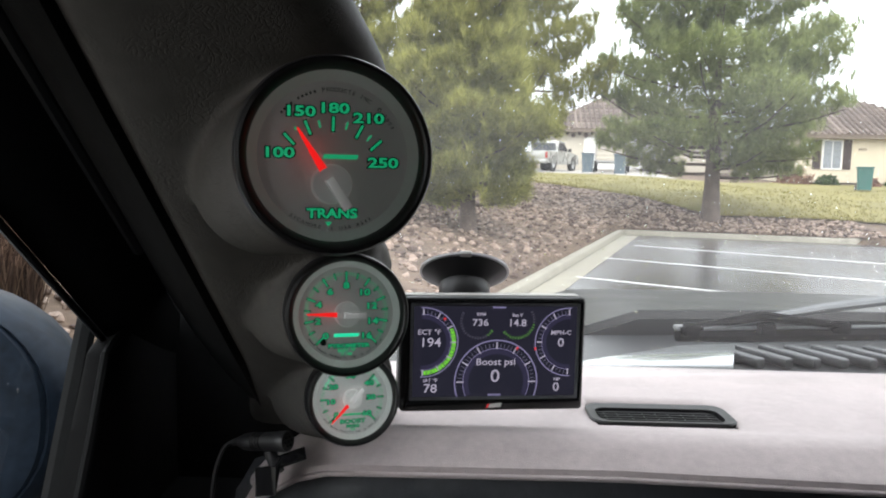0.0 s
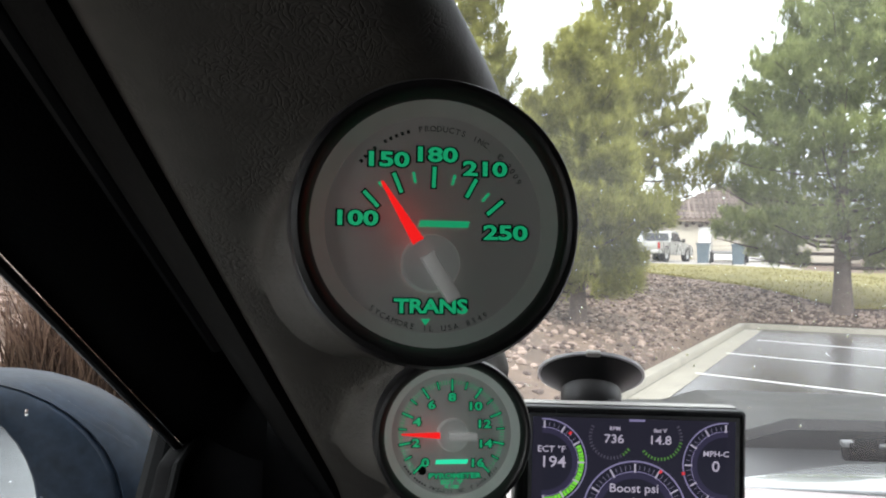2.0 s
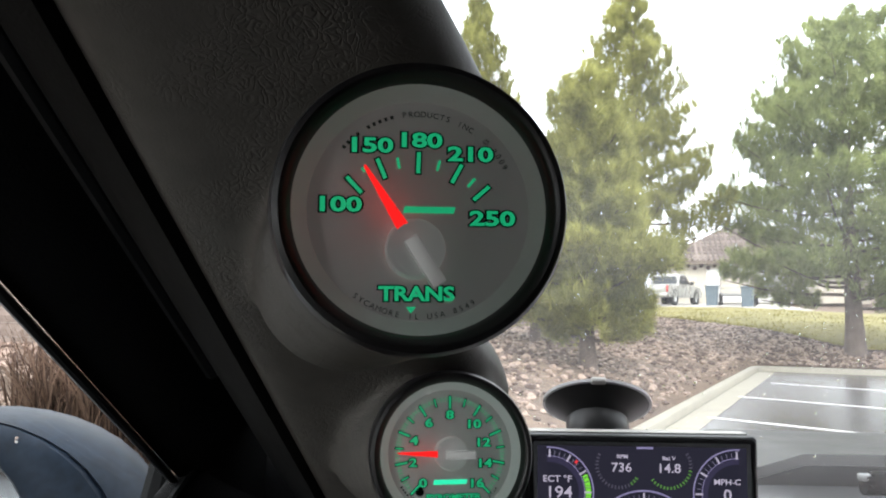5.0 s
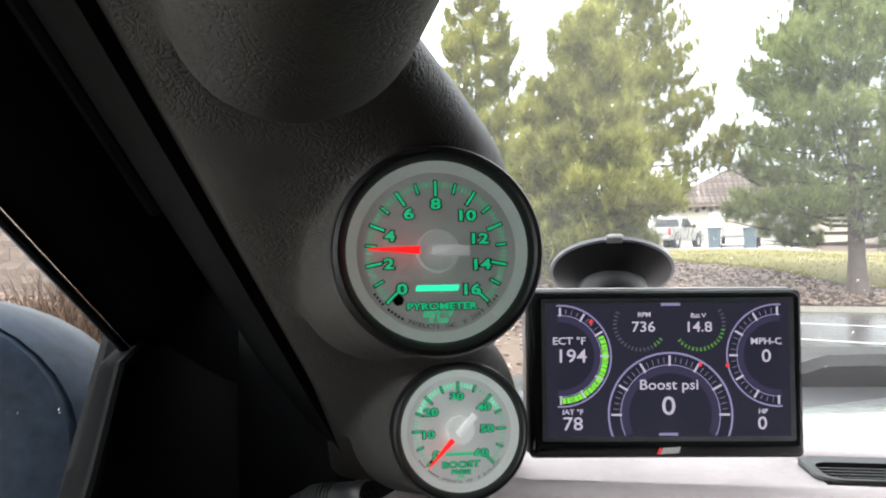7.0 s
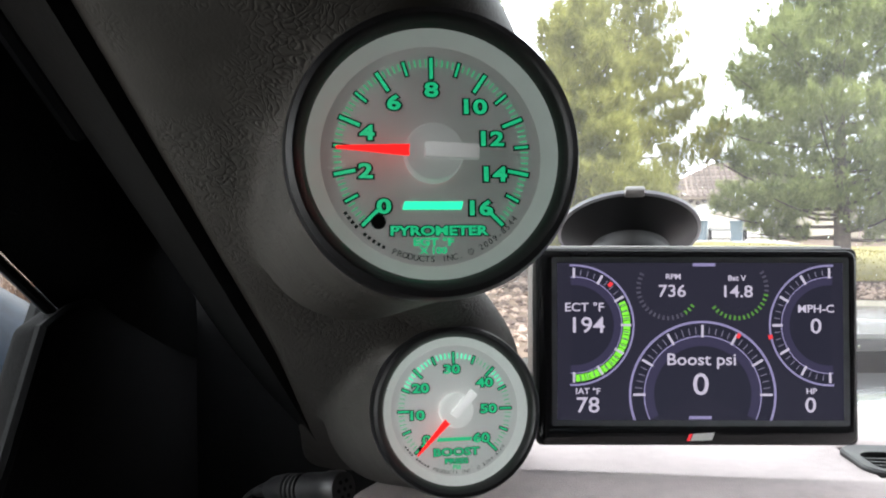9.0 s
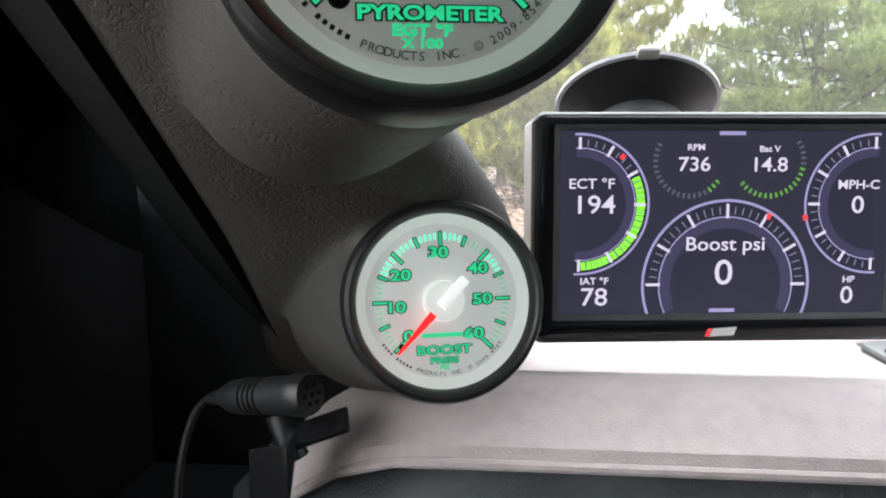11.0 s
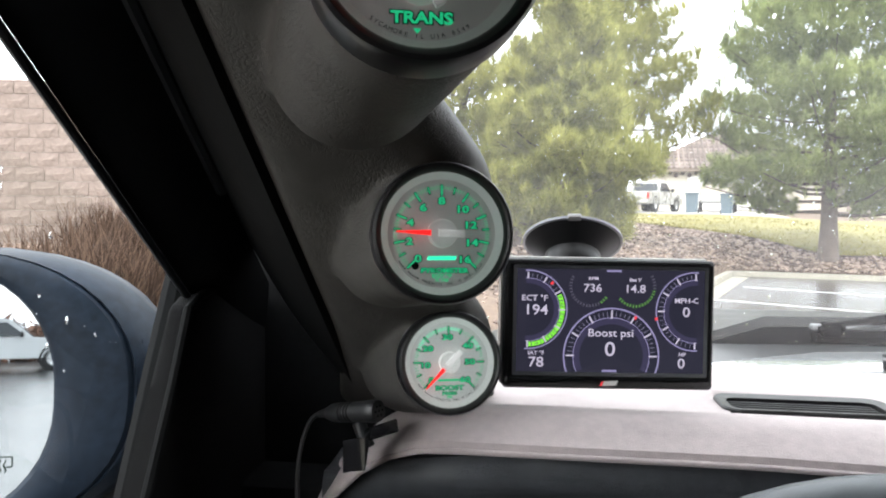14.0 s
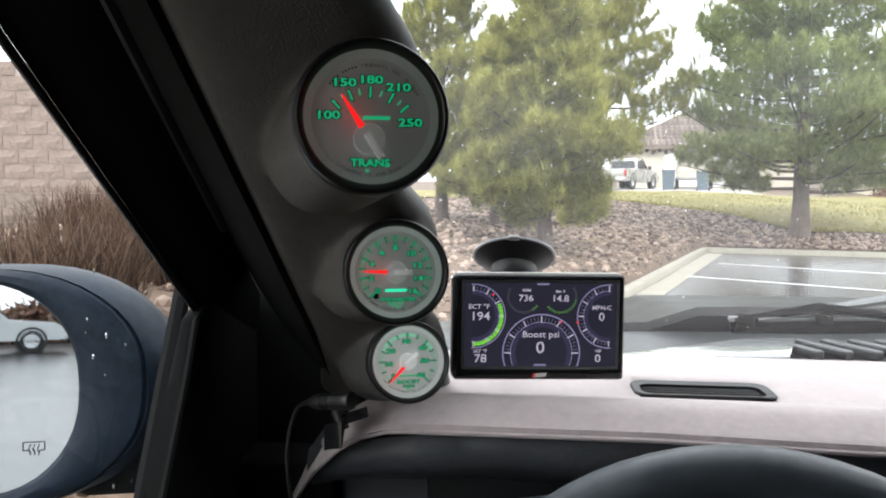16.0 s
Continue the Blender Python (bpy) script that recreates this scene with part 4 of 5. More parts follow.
# thin rubber lip along the window edge and one along the seam
for e, r_, nm in ((WINE, 0.0022, "window_seal"), (SEAM, 0.0035, "door_seal")):
    pts = [line(*e, -0.9 + 0.1 * i) - Vector((0, 0.004, 0.001)) for i in range(20)]
    tagged(obj(nm, tube(pts, r_, 8), M_BEZEL), "thin black rubber seal strip on the door frame", "seal", kind="structure")

# door below the window: sail panel, inner skin and the window ledge
def door():
    t = base("door", Matrix(), "black vinyl driver's door with sail panel", "door", kind="structure")
    P = [(0.50, 1.485), (0.435, 1.4765), (0.4195, 1.472), (0.400, 1.430), (0.366, 1.368), (0.337, 1.30), (-0.9, 1.22), (-0.9, 0.6), (0.60, 0.6), (0.60, 1.43)]
    m = Matrix(((0, 0, 1, -0.213), (1, 0, 0, 0), (0, 1, 0, 0), (0, 0, 0, 1)))
    part("door_skin", prism(P, 0.013, m, 0.003), M_DOOR, t, "black grained door trim")
    part("sail_edge", tube([(-0.202, 0.46, 1.480), (-0.201, 0.435, 1.4765), (-0.2, 0.4195, 1.4715), (-0.2, 0.400, 1.430), (-0.2, 0.366, 1.368), (-0.2, 0.337, 1.30)], 0.003, 8), M_BLACK, t, "rounded black sail panel edge")
    # upright bar of the window frame outside the sail
    part("window_bar", tube([(-0.238, 0.485, 1.50), (-0.238, 0.450, 1.43), (-0.24, 0.415, 1.35), (-0.24, 0.39, 1.28)], 0.007, 8), M_BLACK, t, "black upright window bar")


door()
bm = bmesh.new()
bm.faces.new([bm.verts.new(v) for v in ((-0.222, 0.46, 1.50), (-0.218, -0.9, 1.95), (-0.222, -0.9, 1.2), (-0.222, 0.46, 1.2))])
g = facing(obj("window_1", bm, M_SIDE, smooth=False), (1, 0, 0))
g.visible_shadow = False
tagged(g, "clear side door window with rain drops", "window", kind="structure")

tagged(obj("sail_filler", box(0.145, 0.02, 0.45, (-0.155, 0.545, 1.335), 0.004), M_BLACK), "black trim behind the pillar foot", "trim", kind="structure")

# dark end of the dashboard between door and cluster
end_panel = box(0.10, 0.26, 0.34, (-0.170, 0.62, 1.175), 0.012)
tagged(obj("dash_end", end_panel, M_BLACK), "black dashboard end panel beside the door", "dashboard", kind="structure")

# cab, unseen: roof, back, far side, floor; low and windowless to shade the pod
# near side panel added to block window light, as the driver's body would
for nm, sz, at in (("ceiling", (1.75, 1.66, 0.05), (0.53, -0.45, 1.765)), ("floor", (1.75, 2.4, 0.05), (0.53, -0.1, 0.62)), ("wall_back", (1.75, 0.05, 1.12), (0.53, -1.25, 1.19)),
                   ("wall_far", (0.05, 1.9, 1.14), (1.42, -0.3, 1.18)), ("firewall", (1.75, 0.05, 0.68), (0.53, 0.76, 0.98)), ("unseen_side_panel", (0.05, 1.0, 0.62), (-0.26, -0.72, 1.44)),
                   ("unseen_side_panel", (0.05, 0.35, 0.62), (1.40, -1.05, 1.44))):
    tagged(obj(nm, box(*sz, at, 0.008), M_HEADLINER), "unseen grey cloth-lined inside of the truck cab, closed to block daylight", "cab lining", kind="structure")
strip("far_pillar", ((1.30, -0.02, 1.90), (1.36, 0.62, 1.42)), ((1.39, -0.02, 1.90), (1.43, 0.62, 1.42)), 0.05, M_POD, "grey vinyl pillar trim across the cab", t0=0, t1=1.05)
for x in (0.24, 0.98):
    s = base("seat", Matrix.Translation((x, -0.62, 0.5)), "dark grey cloth truck seat", "seat", "front seats")
    part("cushion", box(0.52, 0.55, 0.2, (0, 0.12, 0.28), 0.06, 3), M_SEAT, s)
    part("backrest", box(0.52, 0.16, 0.62, (0, -0.25, 0.62), 0.06, 3, None, pose(0, 0, 0, -12, 0, 0)), M_SEAT, s)
    part("headrest", box(0.26, 0.1, 0.17, (0, -0.34, 1.03), 0.04, 3), M_SEAT, s)

# windshield: a bowed pane from the dash up to the roof
def shield(u, v):
    """u across 0..1, v up 0..1."""
    x = -0.115 + 1.46 * u + (0.06 - 0.12 * u) * v * 0.6
    bow = 0.09 * (1 - (2 * u - 1) ** 2)
    return Vector((x, 0.645 + bow - 0.43 * v, 1.392 + 0.50 * v))


bm = bmesh.new()
grid = [[bm.verts.new(shield(i / 24, j / 16 * 0.76 - 0.01)) for j in range(17)] for i in range(25)]
for i in range(24):
    for j in range(16):
        bm.faces.new((grid[i][j], grid[i + 1][j], grid[i + 1][j + 1], grid[i][j + 1]))
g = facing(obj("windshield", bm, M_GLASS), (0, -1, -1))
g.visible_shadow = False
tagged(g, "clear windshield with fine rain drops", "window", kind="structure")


def drops(n, place, lo, hi, label):
    V, F = [], []
    oct_ = np.array([(1, 0, 0), (.7, .7, 0), (0, 1, 0), (-.7, .7, 0), (-1, 0, 0), (-.7, -.7, 0), (0, -1, 0), (.7, -.7, 0), (.5, .2, .3), (-.3, .5, .3), (-.3, -.5, .3), (.3, -.4, .3)])
    tri = [(0, 1, 8), (1, 2, 9), (1, 9, 8), (2, 3, 9), (3, 4, 9), (4, 10, 9), (4, 5, 10), (5, 6, 10), (6, 11, 10), (6, 7, 11), (7, 0, 11), (0, 8, 11), (8, 9, 10), (8, 10, 11)]
    for k in range(n):
        p, a, b, c = place()
        s = lo * (hi / lo) ** (rng.random() ** 2.5)
        M = np.array([a, b, c]).T * s
        V += ((oct_ * np.array([rng.uniform(.45, 1.0), rng.uniform(.7, 1.6), 1])) @ M.T + p).tolist()
        F += [tuple(12 * k + q for q in t) for t in tri]
    ob = raw("rain_drops", V, F, M_DROP, None, "", True)
    return tagged(ob, label, "rain drops", kind="stuff")


def on_shield():
    u, v = rng.uniform(0.0, 0.62), rng.uniform(0.05, 0.72)
    p = shield(u, v)
    a = (shield(u + .01, v) - p).normalized(); b = (shield(u, v + .01) - p).normalized(); c = a.cross(b)
    if c.y < 0: c = -c
    return np.array(p + c * 0.001), np.array(a), np.array(b), np.array(c)


def on_side():
    y = rng.uniform(0.0, 0.42)
    z = rng.uniform(1.3, 1.477 + 0.62 * (0.44 - y))
    return np.array((-0.2225, y, z)), np.array((0, 1, 0)), np.array((0, 0, 1)), np.array((-1, 0, 0))


for q in (drops(3200, on_shield, 0.00022, 0.0011, "fine rain drops on the windshield"), drops(110, on_side, 0.0004, 0.0016, "rain drops on the door window")):
    q.visible_shadow = False


# ---- dashboard ----
def dash_profile(x):
    """The suede cover's section at x, from the lip up over the crest and forward to the glass."""
    k = max(0.0, (-0.055 - x) / 0.085)            # falls away and back at the end beside the door
    drop = 0.055 * k ** 2.2
    fwd = 0.03 * k ** 1.6
    pts = [(0.472, 1.3865), (0.453, 1.3862), (0.4458, 1.3878), (0.4438, 1.3910), (0.4450, 1.3945), (0.449, 1.3968), (0.456, 1.401), (0.464, 1.4055), (0.475, 1.4078),
           (0.488, 1.4068), (0.499, 1.4035), (0.508, 1.4005), (0.520, 1.399), (0.575, 1.398), (0.60, 1.3975), (0.64, 1.3925), (0.69, 1.3865), (0.76, 1.382)]
    return [(y + (fwd if y < 0.5 else 0) - 0.012 * max(0, (x - 0.12)) / 0.15 * (1 if y < 0.45 else 0.3), z - drop - (0.010 * max(0, (x - 0.10)) / 0.17 if y < 0.435 else 0)) for y, z in pts]


VX0, VX1, VY0, VY1 = 0.122, 0.228, 0.524, 0.565


def dash_cover():
    bm = bmesh.new()
    xs_ = [-0.165 + 0.01 * i for i in range(12)] + [-0.05 + 0.02 * i for i in range(8)] + [VX0, 0.125, 0.15, 0.175, 0.2, 0.215, VX1] + [0.25 + 0.06 * i for i in range(20)]
    rows = []
    for x in xs_:
        pr = dash_profile(x)
        rows.append([bm.verts.new((x, y, z)) for y, z in pr])
    for i in range(len(rows) - 1):
        for j in range(len(rows[0]) - 1):
            if VX0 - 1e-6 <= xs_[i] and xs_[i + 1] <= VX1 + 1e-6 and j == 12:
                continue                       # the vent's opening
            bm.faces.new((rows[i][j], rows[i + 1][j], rows[i + 1][j + 1], rows[i][j + 1]))
    ob = obj("dash_cover", bm, M_MAT)
    so = ob.modifiers.new("thick", "SOLIDIFY"); so.thickness, so.offset = 0.003, -1
    return tagged(ob, "pinkish grey suede dashboard cover with stitched front lip", "dash cover")


cover = dash_cover()
# stitched seam along the lip
pts = [(x, dash_profile(x)[3][0] - 0.0006, dash_profile(x)[3][1] - 0.0018) for x in [-0.13 + 0.02 * i for i in range(60)]]
part("seam_piping", tube(pts, 0.0018, 8), M_MAT, cover, "rolled suede seam along the lip")

# black dash body, cluster hood and its lower ledge
def dash_body():
    t = base("dashboard", Matrix(), "black grained dashboard body under a suede cover", "dashboard", kind="structure")
    secs = []
    for x in (-0.14, -0.10, 0.0, 0.2, 0.5, 1.38):
        k = max(0, (-0.05 - x) / 0.09) * 0.03
        dz = -0.010 * max(0, x - 0.10) / 0.17
        dz = max(dz, -0.03)
        secs.append([(x, y, z + dz) for y, z in ((0.454 + k, 1.3885 - k), (0.449 + k, 1.3790 - k), (0.450 + k, 1.368 - k), (0.459 + k, 1.357 - k), (0.475 + k, 1.345), (0.51, 1.335), (0.51, 1.0), (0.74, 1.0), (0.74, 1.374), (0.47 + k, 1.3885 - k))])
    part("upper_pad", loft(secs), M_DASH, t, "black grained vinyl pad")
    hood = []
    for i in range(15):
        a = math.pi * i / 14
        hood.append((0.165 - 0.235 * math.cos(a), 0.425, 1.245 + 0.105 * math.sin(a) ** 0.55))
    part("cluster_hood", tube(hood, 0.012, 10), M_DASH, t, "rounded black cluster hood edge")
    part("cluster_face", box(0.42, 0.02, 0.16, (0.165, 0.485, 1.27), 0.01), M_BLACK, t, "black instrument panel face")
    part("lower_panel", box(1.5, 0.10, 0.3, (0.60, 0.46, 1.09), 0.02), M_DASH, t, "black lower dashboard panel")


dash_body()


def vent():
    t = base("defrost_vent", Matrix.Translation(((VX0 + VX1) / 2, (VY0 + VY1) / 2, 1.392)), "black plastic defroster vent set in the dashboard", "vent")
    w, d = VX1 - VX0, VY1 - VY0
    o, i_ = round_rect(w + 0.006, d + 0.006, 0.012), round_rect(w - 0.008, d - 0.010, 0.009)
    part("frame", loft([[(x, y, 0.006) for x, y in o], [(x, y, 0.0082) for x, y in o], [(x * 0.985, y * 0.97, 0.0092) for x, y in o], [(x, y, 0.0078) for x, y in i_], [(x, y, -0.012) for x, y in i_]], None, False), M_VENT, t, "black vent surround")
    part("duct", box(w, d, 0.002, (0, 0, -0.013)), M_BLACK, t)
    for k in range(5):
        part("louvre", box(w - 0.012, 0.0014, 0.0022, (0, -d / 2 + 0.009 + k * (d - 0.018) / 4, 0.0048), 0.0004, 1, None, pose(0, 0, 0, 12, 0, 0)), M_VENT, t)
    for k in range(9):
        part("rib", box(0.0014, d - 0.012, 0.005, (-w / 2 + 0.012 + k * (w - 0.024) / 8, 0, 0.0022), 0.0004, 1), M_VENTHI, t)


vent()

# outside: cowl, hood, wiper
bm = bmesh.new()
rows = []
for i in range(19):
    u = i / 18
    x = -0.25 + 1.75 * u
    rows.append([bm.verts.new((x, y + 0.10 * (1 - (2 * u - 1) ** 2), z)) for y, z in ((0.655, 1.372), (0.72, 1.365), (0.80, 1.362), (0.88, 1.372), (0.89, 1.36))])
for a, b in zip(rows, rows[1:]):
    for j in range(4):
        bm.faces.new((a[j], b[j], b[j + 1], a[j + 1]))
nose = base("truck_nose", Matrix(), "wet dark hood and cowl with a painted pale reflection beyond the windshield", "truck front")
part("cowl_panel", bm, M_COWL, nose, "wet grey cowl")
# sky reflection on the dark cowl, put in as a pale painted wedge
wedge = [(0.125, 0.775), (0.33, 0.79), (0.375, 0.90), (0.30, 0.885)]
part("cowl_glint", prism(wedge, 0.006, Matrix.Translation((0, 0, 1.372)), 0.002), M_COWL_GLINT, nose, "pale wedge painted for sky reflected in the wet cowl")
for k in range(26):
    x = 0.36 + 0.034 * k
    part("grille_slat", box(0.014, 0.085, 0.012, (x, 0.775 + 0.10 * (1 - (2 * ((x + .25) / 1.75) - 1) ** 2), 1.371), 0.003, 2, None, pose(0, 0, 0, 0, 0, 24)), M_COWL, nose)
bm = bmesh.new()
rows = []
for i in range(25):
    u = i / 24
    x = -0.22 + 1.68 * u
    side = abs(2 * u - 1)
    rows.append([bm.verts.new((x, y + 0.10 * (1 - side ** 2) * (1 - j / 9), 1.385 - 0.02 * side ** 4 - 0.012 * j - 0.05 * side ** 6 + (0.02 if 0.25 < u < 0.75 else 0) - (0.004 * j * j if j > 5 else 0)))
                 for j, y in enumerate((0.895, 0.90, 1.0, 1.15, 1.3, 1.5, 1.7, 1.85, 1.95))])
for a, b in zip(rows, rows[1:]):
    for j in range(8):
        bm.faces.new((a[j], b[j], b[j + 1], a[j + 1]))
part("hood", bm, M_NOSE, nose, "dark wet painted hood")


def wiper():
    """A wiper at rest along the cowl: sprung blade, claws, hooked arm."""
    t = base("wiper", Matrix(), "wet black windshield wiper with metal arm", "wiper")
    a, b = Vector((0.268, 0.80, 1.4085)), Vector((0.90, 0.86, 1.418))
    bar = [a.lerp(b, i / 8) + Vector((0, 0.012 * math.sin(math.pi * i / 8), -0.003 * math.sin(math.pi * i / 8))) for i in range(9)]
    part("blade", tube(bar, [0.0075] + [0.0095] * 7 + [0.008], 8), M_RUBBER, t, "black rubber wiper blade")
    part("spine", tube([p + Vector((0, -0.006, 0.0085)) for p in bar], 0.0022, 6), M_METAL, t, "bright blade spine")
    for f0, f1 in ((0.0, 0.30), (0.42, 0.72)):
        p, q = a.lerp(b, f0), a.lerp(b, f1)
        part("claw", tube([p + Vector((0, -0.010, 0.008)), p.lerp(q, 0.5) + Vector((0, -0.008, 0.022)), q + Vector((0, -0.010, 0.010))], [0.004, 0.006, 0.004], 8), M_RUBBER, t, "dark blade holder")
    part("arm", tube([a.lerp(b, .04) + Vector((0, -0.012, 0.010)), a.lerp(b, .26) + Vector((0, 0.0, 0.028)), a.lerp(b, .55) + Vector((0, 0.01, 0.046)), a.lerp(b, 1.1) + Vector((0, 0.03, 0.070))], [0.0028, 0.0055, 0.0065, 0.008], 8), M_METAL, t, "wet metal wiper arm")
    part("end_cap", box(0.016, 0.010, 0.006, a + Vector((0.002, -0.006, 0.010)), 0.002), M_METAL, t, "pale blade end cap")
    for f in (0.02, 0.16, 0.30, 0.48):
        part("clip", box(0.018, 0.014, 0.014, a.lerp(b, f) + Vector((0, -0.008, 0.008)), 0.003), M_RUBBER, t)


wiper()


# ---- door mirror ----
def door_mirror():
    c = Vector((-0.452, 0.475, 1.398))
    d = Vector((-0.667, 0.921, -0.19)).normalized()
    r = Vector((-0.135, -0.99, -0.0276)).normalized()
    n = (r - d).normalized()
    zax = n
    xax = Vector((0, 0, 1)).cross(zax).normalized()
    yax = zax.cross(xax)
    m = Matrix.Translation(c) @ Matrix((xax, yax, zax)).transposed().to_4x4()
    t = base("door_mirror", m, "dark blue-black door mirror, wet, with heated glass", "mirror")
    gw, gh = 0.225, 0.185
    face = [(x, y * (1 - 0.10 * (0.5 - x / gw))) for x, y in round_rect(gw, gh, 0.085, 10)]
    part("glass", prism(face, 0.003, Matrix.Translation((0, 0, -0.002))), M_MIRROR, t, "silvered mirror glass", False)
    k = [(1.0, 0.003, 0), (1.04, 0.010, 0), (1.12, 0.013, 0), (1.26, 0.012, 0), (1.38, 0.006, 0), (1.40, 0.001, 0), (1.415, 0.003, 0), (1.47, -0.006, 0), (1.55, -0.03, 0), (1.5, -0.07, 0), (1.25, -0.11, 0), (0.75, -0.135, 0)]
    secs = [[(x * (1 + (f - 1) * 1.2), y * (1 + (f - 1) * 0.30), z) for x, y in face] for f, z, _ in k]
    part("housing", loft(secs, None, False), M_PAINT, t, "weathered dark blue mirror housing")
    back = [[(x * f, y * f, z) for x, y in face] for f, z in ((0.99, -0.003), (0.99, -0.009))]
    part("backing", loft(back), M_BLACK, t)
    part("bracket", box(0.10, 0.06, 0.05, (gw * 0.62, -gh * 0.42, -0.06), 0.015, 3), M_BLACK, t, "black mirror bracket")
    # heater mark
    mk = bmesh.new()
    cx, cy = 0.076, -0.050
    box(0.017, 0.0008, 0.0003, (cx, cy + 0.005, 0.0014), bm=mk); box(0.0008, 0.007, 0.0003, (cx - 0.0085, cy + 0.0015, 0.0014), bm=mk); box(0.0008, 0.007, 0.0003, (cx + 0.0085, cy + 0.0015, 0.0014), bm=mk)
    box(0.004, 0.0008, 0.0003, (cx - 0.0065, cy - 0.002, 0.0014), bm=mk); box(0.004, 0.0008, 0.0003, (cx + 0.0065, cy - 0.002, 0.0014), bm=mk)
    for q in (-0.0035, 0, 0.0035):
        pts = [(cx + q + 0.0008 * math.sin(i * 1.2), cy - 0.006 + i * 0.0013, 0.0015) for i in range(8)]
        tube(pts, 0.0004, 5, mk)
    part("heater_mark", mk, M_INK, t, "dark heated-mirror mark", False)


door_mirror()


# ---- steering wheel ----
def steering_wheel():
    c = Vector((0.145, 0.258, 1.2525))
    t = base("steering_wheel", Matrix.Translation(c) @ pose(0, 0, 0, 68, 0, 0), "black leather steering wheel", "steering wheel")
    R, r = 0.172, 0.0165
    prof = [(R + r * math.cos(a), r * math.sin(a)) for a in [2 * math.pi * i / 16 for i in range(16)]]
    part("rim", lathe(prof, 72, None, None, True), M_WHEEL, t, "black leather wheel rim")
    part("hub", lathe([(0, 0.0), (0.05, 0.0), (0.07, -0.012), (0.072, -0.05), (0, -0.055)], 32), M_BLACK, t, "black wheel hub", True, Matrix.Translation((0, 0, -0.005)))
    for a in (0, 180, 250, 290):
        part("spoke", box(0.115, 0.035, 0.014, (0.115, 0, -0.02), 0.006, 2), M_BLACK, t, "", True, pose(0, 0, 0, 0, 0, a))


steering_wheel()


# ---- pillar pod and gauges ----
GAUGES = {"trans": ((-0.0290, 0.2003, 1.5890), 15.5, 3), "pyro": ((-0.0412, 0.3222, 1.5183), 15.5, 4), "boost": ((-0.0514, 0.4290, 1.4440), 17, 9)}


def gauge_pose(k):
    (x, y, z), yaw, tilt = GAUGES[k]
    return pose(x, y, z) @ pose(0, 0, 0, 90 - tilt, 0, yaw)   # local x right, y up, z towards the driver


def pod():
    """A grained shell on the pillar: a flat spine, three flared cups and the hoods that run from them up into the spine."""
    def spine_at(y):
        """The left edge and the slope of the pillar's face at y."""
        f = (y - 0.20) / 0.23
        bow = 0.016 * max(0.0, (y - 0.44) / 0.09) ** 1.5
        return Vector((-0.1180 - 0.0070 * f - bow, y, 1.640 - 0.170 * f))
    nrm_ = Vector((-0.047, 0.591, 0.805)).normalized()     # into the pillar
    # the right edge swells beside each gauge and draws in above it
    edge = ((-0.06, -0.060), (0.16, -0.048), (0.19, -0.036), (0.214, -0.0243), (0.234, -0.0162), (0.250, -0.016), (0.27, -0.030), (0.286, -0.048), (0.304, -0.0395),
            (0.314, -0.0337), (0.335, -0.023), (0.352, -0.021), (0.375, -0.034), (0.396, -0.052), (0.4175, -0.0427), (0.448, -0.0306), (0.47, -0.029), (0.60, -0.036))

    def right_at(y):
        for (y0, x0), (y1, x1) in zip(edge, edge[1:]):
            if y0 <= y <= y1:
                return x0 + (x1 - x0) * (y - y0) / (y1 - y0)
        return edge[-1][1]
    secs = []
    for i in range(80):
        y = -0.03 + 0.585 * i / 79
        e = spine_at(y)
        r0 = right_at(y)
        prof = [(e.x, 0.012), (e.x + 0.001, 0.003), (e.x + 0.006, -0.0015), (e.x + 0.02, -0.004), (-0.075, -0.0045)]
        for k in range(7):
            a = radians(90 * k / 6)
            prof.append((r0 - 0.018 + 0.018 * math.sin(a), 0.008 - 0.012 * math.cos(a)))
        prof += [(r0 - 0.004, 0.018), (r0 - 0.024, 0.040), (e.x, 0.040)]
        secs.append([tuple(Vector((x, y + 0.08 * (x - e.x), e.z)) + nrm_ * v) for x, v in prof])
    bm = loft(secs)

    def ring(mid, rx, rz, m3):
        return [tuple(mid + m3 @ Vector((rx * math.cos(2 * math.pi * j / 48), rz * math.sin(2 * math.pi * j / 48), 0))) for j in range(48)]
    for k, L in (("trans", 0.098), ("pyro", 0.078), ("boost", 0.066)):
        m = gauge_pose(k)
        m3, c0 = m.to_3x3(), m.translation
        nrm = (m3 @ Vector((0, 0, 1))).normalized()
        secs = []
        for i in range(13):
            q = i / 12
            mid = (c0 - nrm * 0.0065).lerp(c0 - nrm * L + Vector((-0.016, 0, -0.004)), q)
            secs.append(ring(mid, 0.0287 + 0.003 * q, 0.0287 + 0.003 * q, m3))
        loft(secs, bm)
        if k == "trans":
            continue
        # the flank that leans from the cup out to the pillar's edge
        secs = []
        for i in range(9):
            q = i / 8
            low = c0 - nrm * 0.018 + Vector((-0.008, 0, -0.006))
            out = spine_at(c0.y + 0.030) + Vector((0.030, 0, 0.0)) + nrm_ * 0.030
            secs.append(ring(low.lerp(out, q), 0.0190 - 0.006 * q, 0.0190 - 0.006 * q, m3))
        loft(secs, bm)
    ob = obj("gauge_pod", bm, M_POD)
    rm = ob.modifiers.new("merge", "REMESH"); rm.mode, rm.voxel_size, rm.use_smooth_shade = "VOXEL", 0.0016, True
    sm = ob.modifiers.new("soften", "SMOOTH"); sm.factor, sm.iterations = 0.5, 60
    tagged(ob, "grey grained vinyl windshield-pillar gauge pod with three cups", "gauge pod")


pod()


